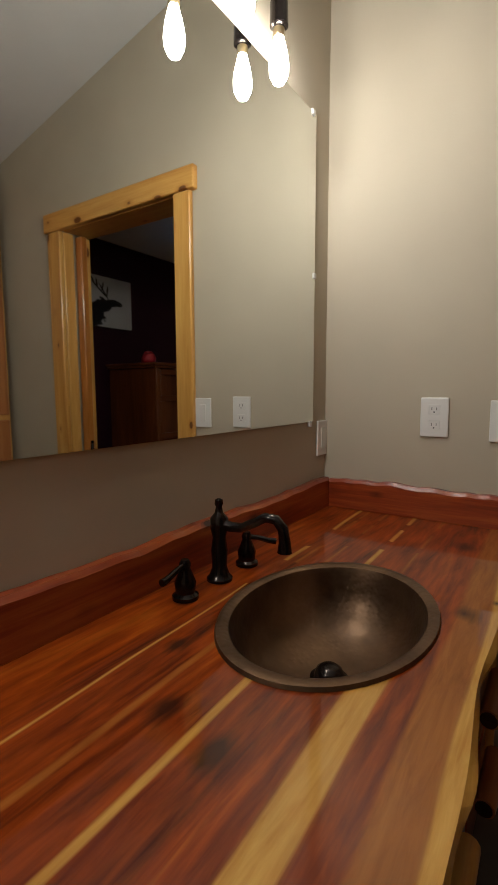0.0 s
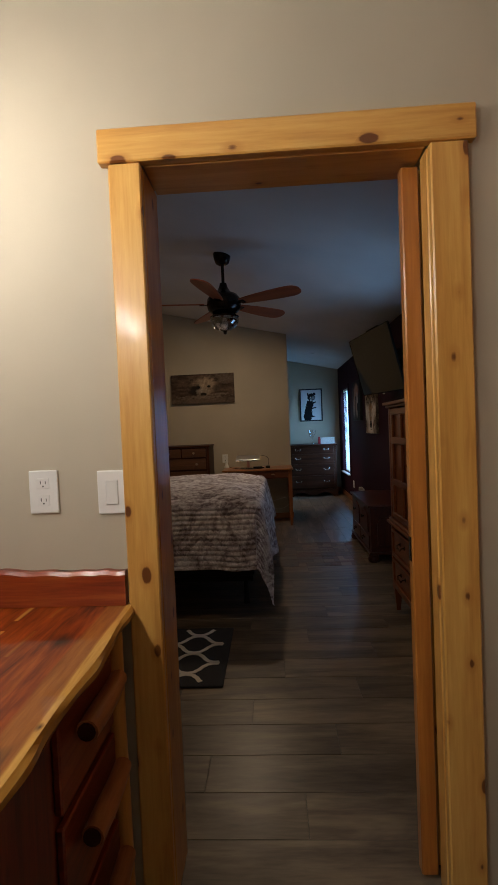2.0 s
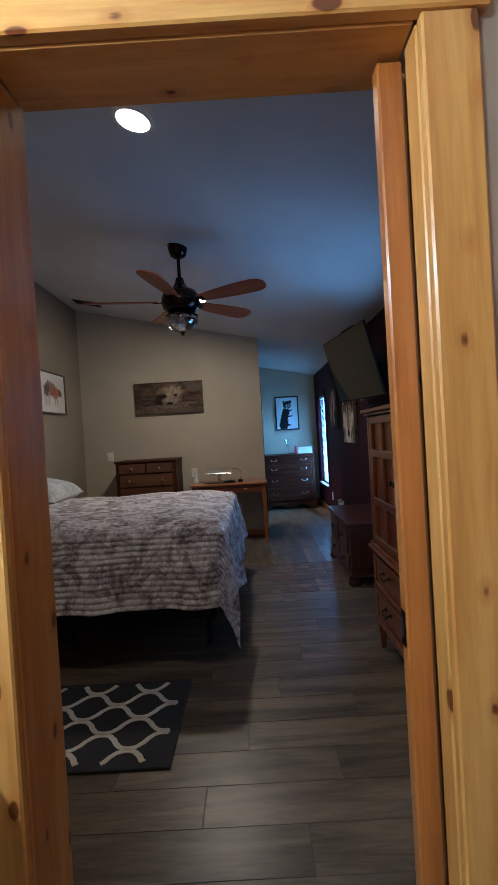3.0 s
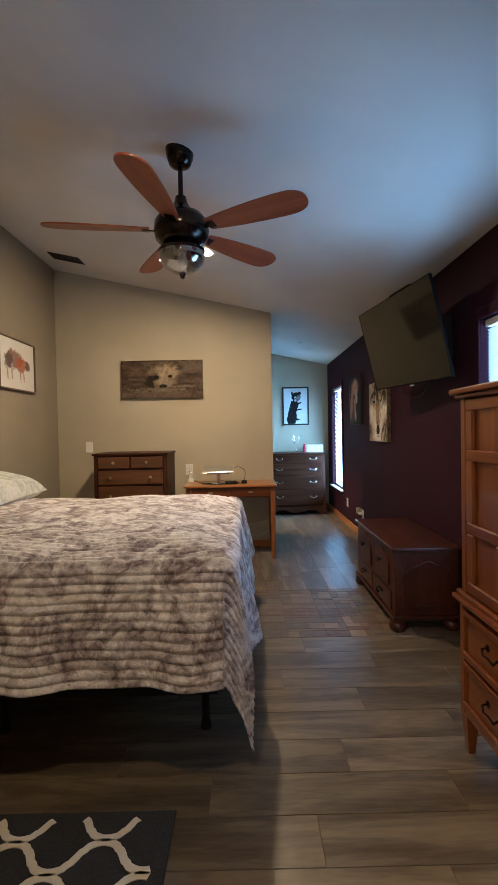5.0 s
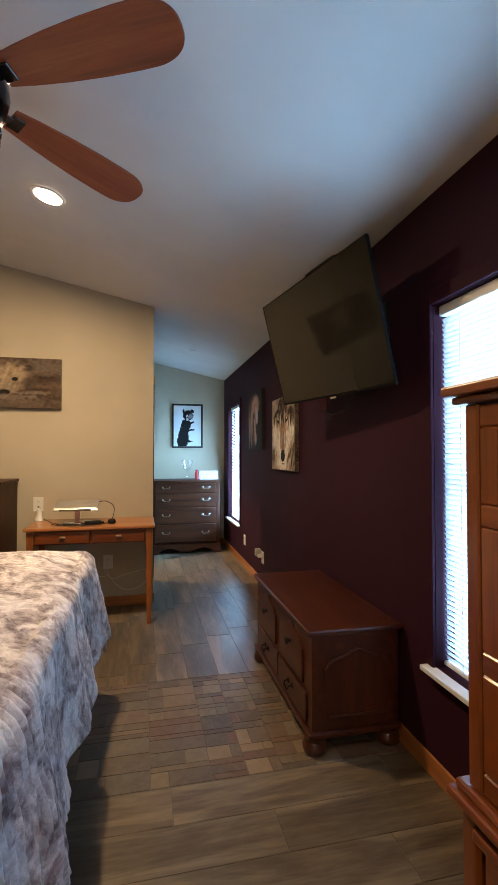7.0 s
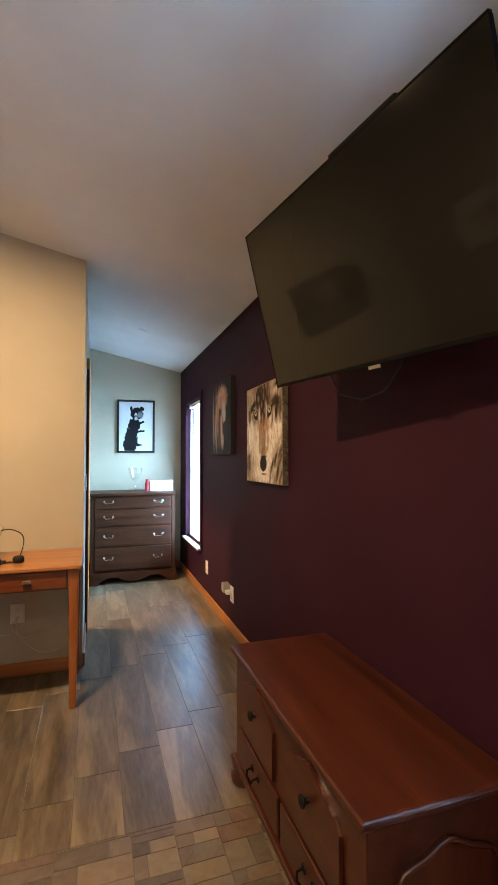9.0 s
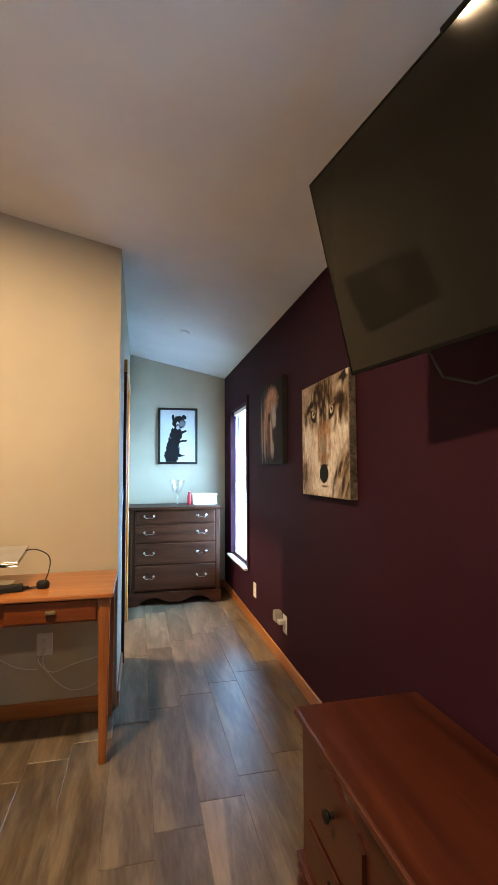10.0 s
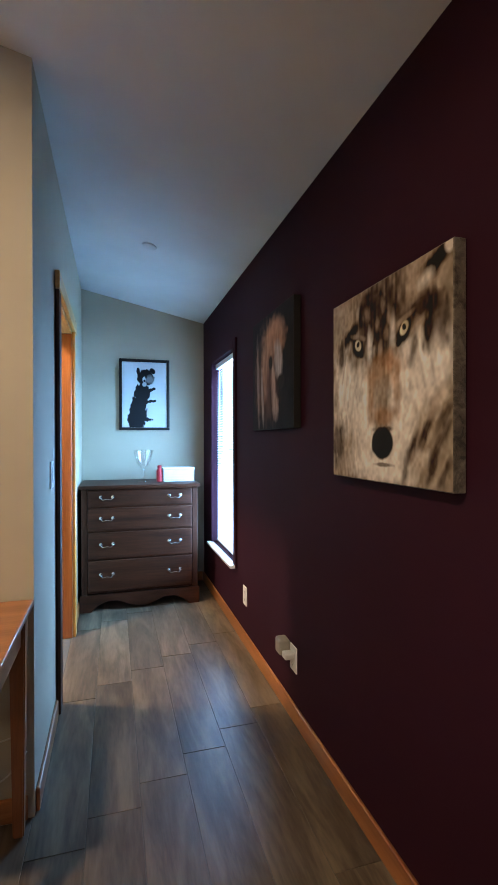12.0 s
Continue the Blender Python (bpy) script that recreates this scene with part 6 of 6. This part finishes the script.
# red-brown bison in watercolour
bison = Art(110, 80, (0.60, 0.58, 0.54)).grain(4, 4, 0.05)
bison.blob(0.42, 0.60, 0.24, 0.18, (0.20, 0.10, 0.07), -8, 0.4, 0.9, 0.4).blob(0.62, 0.52, 0.16, 0.15, (0.34, 0.10, 0.05), 0, 0.4, 0.9, 0.4).blob(0.25, 0.56, 0.11, 0.14, (0.10, 0.07, 0.06), 0, 0.4, 0.9, 0.4)
for u in (0.22, 0.34, 0.58, 0.68):
    bison.blob(u, 0.30, 0.020, 0.13, (0.30, 0.17, 0.13), 4, 0.4, 0.8, 0.4)
bison.blob(0.80, 0.52, 0.07, 0.10, (0.12, 0.06, 0.05), 20, 0.4, 0.9)
canvas("bison_picture", pose(XL + 0.001, 6.74, 1.735, 0, 0, 90), 0.69, 0.475, bison, WHITE_PLASTIC, "framed watercolour of a red-brown bison on white", 0.014, FRAME_WOOD, 0.034)

# bugling elk in silhouette
elk = Art(90, 80, (0.45, 0.46, 0.47)).grain(4, 4, 0.08)
elk.blob(0.78, 0.18, 0.30, 0.24, INK, -25, 0.15, 1, 0.2).blob(0.56, 0.40, 0.20, 0.13, INK, -28, 0.15, 1, 0.2).blob(0.36, 0.50, 0.15, 0.075, INK, -6, 0.15, 1, 0.12).blob(0.24, 0.50, 0.07, 0.050, INK, 10, 0.15, 1, 0.1)
elk.blob(0.53, 0.56, 0.06, 0.025, INK, 30, 0.2, 1, 0.1)
for u, v, n, t in ((0.50, 0.70, 0.18, 62), (0.58, 0.74, 0.20, 48), (0.44, 0.72, 0.11, 95), (0.52, 0.80, 0.10, 100), (0.62, 0.84, 0.10, 85), (0.68, 0.88, 0.09, 70)):
    elk.blob(u, v, n, 0.014, INK, t, 0.3, 1, 0.1)
canvas("elk_picture", pose(XW - 0.001, 3.755, 1.752, 0, 0, -90), 0.55, 0.385, elk, EDGE_DARK, "canvas print of a bugling elk in silhouette", depth=0.03)

# ---- floor pieces ----


def plank_mesh(w, l, along_x, mat):
    lx, ly = (l, w) if along_x else (w, l)
    g = 0.0016 if mat is STONE else 0.0013
    bm = boxes((g, g, -0.006, lx - g, ly - g, 0.0), bevel=0.0009)
    return as_mesh("plank", bm, mat)


def lay(name, me, x, y):
    o = new(name, me)
    o.parent = floor
    o.location = (x, y, 0.0)


made = {}


def piece(name, w, l, along_x, mat, x, y):
    key = (name, round(w, 3), round(l, 3), along_x)
    if key not in made:
        made[key] = plank_mesh(w, l, along_x, mat)
        made[key].name = name
    lay(name, made[key], x, y)


r = random.Random(11)
IY0, IY1 = 5.665, 6.56          # the mosaic band
PW, PL = 0.1965, 0.90
y = YD0
row = 0
while y < IY0 - 0.01:
    w = min(PW, IY0 - y)
    x = XL - 0.1 - (row * 0.37) % PL
    while x < XW:
        a, b = max(x, XL), min(x + PL, XW)
        if b - a > 0.03:
            piece("plank", w, b - a, True, PLANK_X, a, y)
        x += PL
    y += PW
    row += 1
# planks under the bed beside the mosaic
y = IY0
while y < IY1 - 0.01:
    w = min(PW, IY1 - y)
    x = XL
    while x < 0.55:
        piece("plank", w, min(0.885, 0.55 - x), True, PLANK_X, x, y)
        x += 0.885
    y += PW
# hall planks run along y
PWY, PLY = 0.1835, 0.92
for j in range(-17, 3):
    a0, a1 = max(1.75 + j * PWY, XL), min(1.75 + (j + 1) * PWY, XW)
    if a1 - a0 > 0.02:
        top_y = YF if a0 > XN - 0.06 else YN
        y = IY1 - PLY + (8.215 - j * 0.797 - IY1) % PLY
        while y < top_y:
            b0, b1 = max(y, IY1), min(y + PLY, top_y)
            if b1 - b0 > 0.03:
                piece("plank", a1 - a0, b1 - b0, False, PLANK_Y, a0, b0)
            y += PLY
# mosaic of split stone blocks, a patchwork of short stacks
x = 0.551
while x < XW - 0.005:
    cw = min(r.choice((0.15, 0.20, 0.25, 0.30)), XW - x)
    y = IY0
    while y < IY1 - 0.008:
        h = min(r.choice((0.035, 0.055, 0.075, 0.095, 0.12)), IY1 - y)
        cut = cw if h < 0.05 else round(cw * r.choice((0.3, 0.4, 0.6, 0.7, 1.0)), 3)
        piece("mosaic_stone", h, cut, True, STONE, x, y)
        if cw - cut > 0.012:
            piece("mosaic_stone", h, cw - cut, True, STONE, x + cut, y)
        y += h
    x += cw
# bathroom floor stones near the doorway
y = 1.30
while y < YD0 - 0.005:
    h = min(0.1013, YD0 - y)
    x = 0.55
    while x < 1.86:
        l = min(r.choice((0.08, 0.11, 0.15, 0.19)), 1.86 - x)
        piece("mosaic_stone", h, l, True, STONE, x, y) if l > 0.012 else None
        x += l
    y += 0.1013
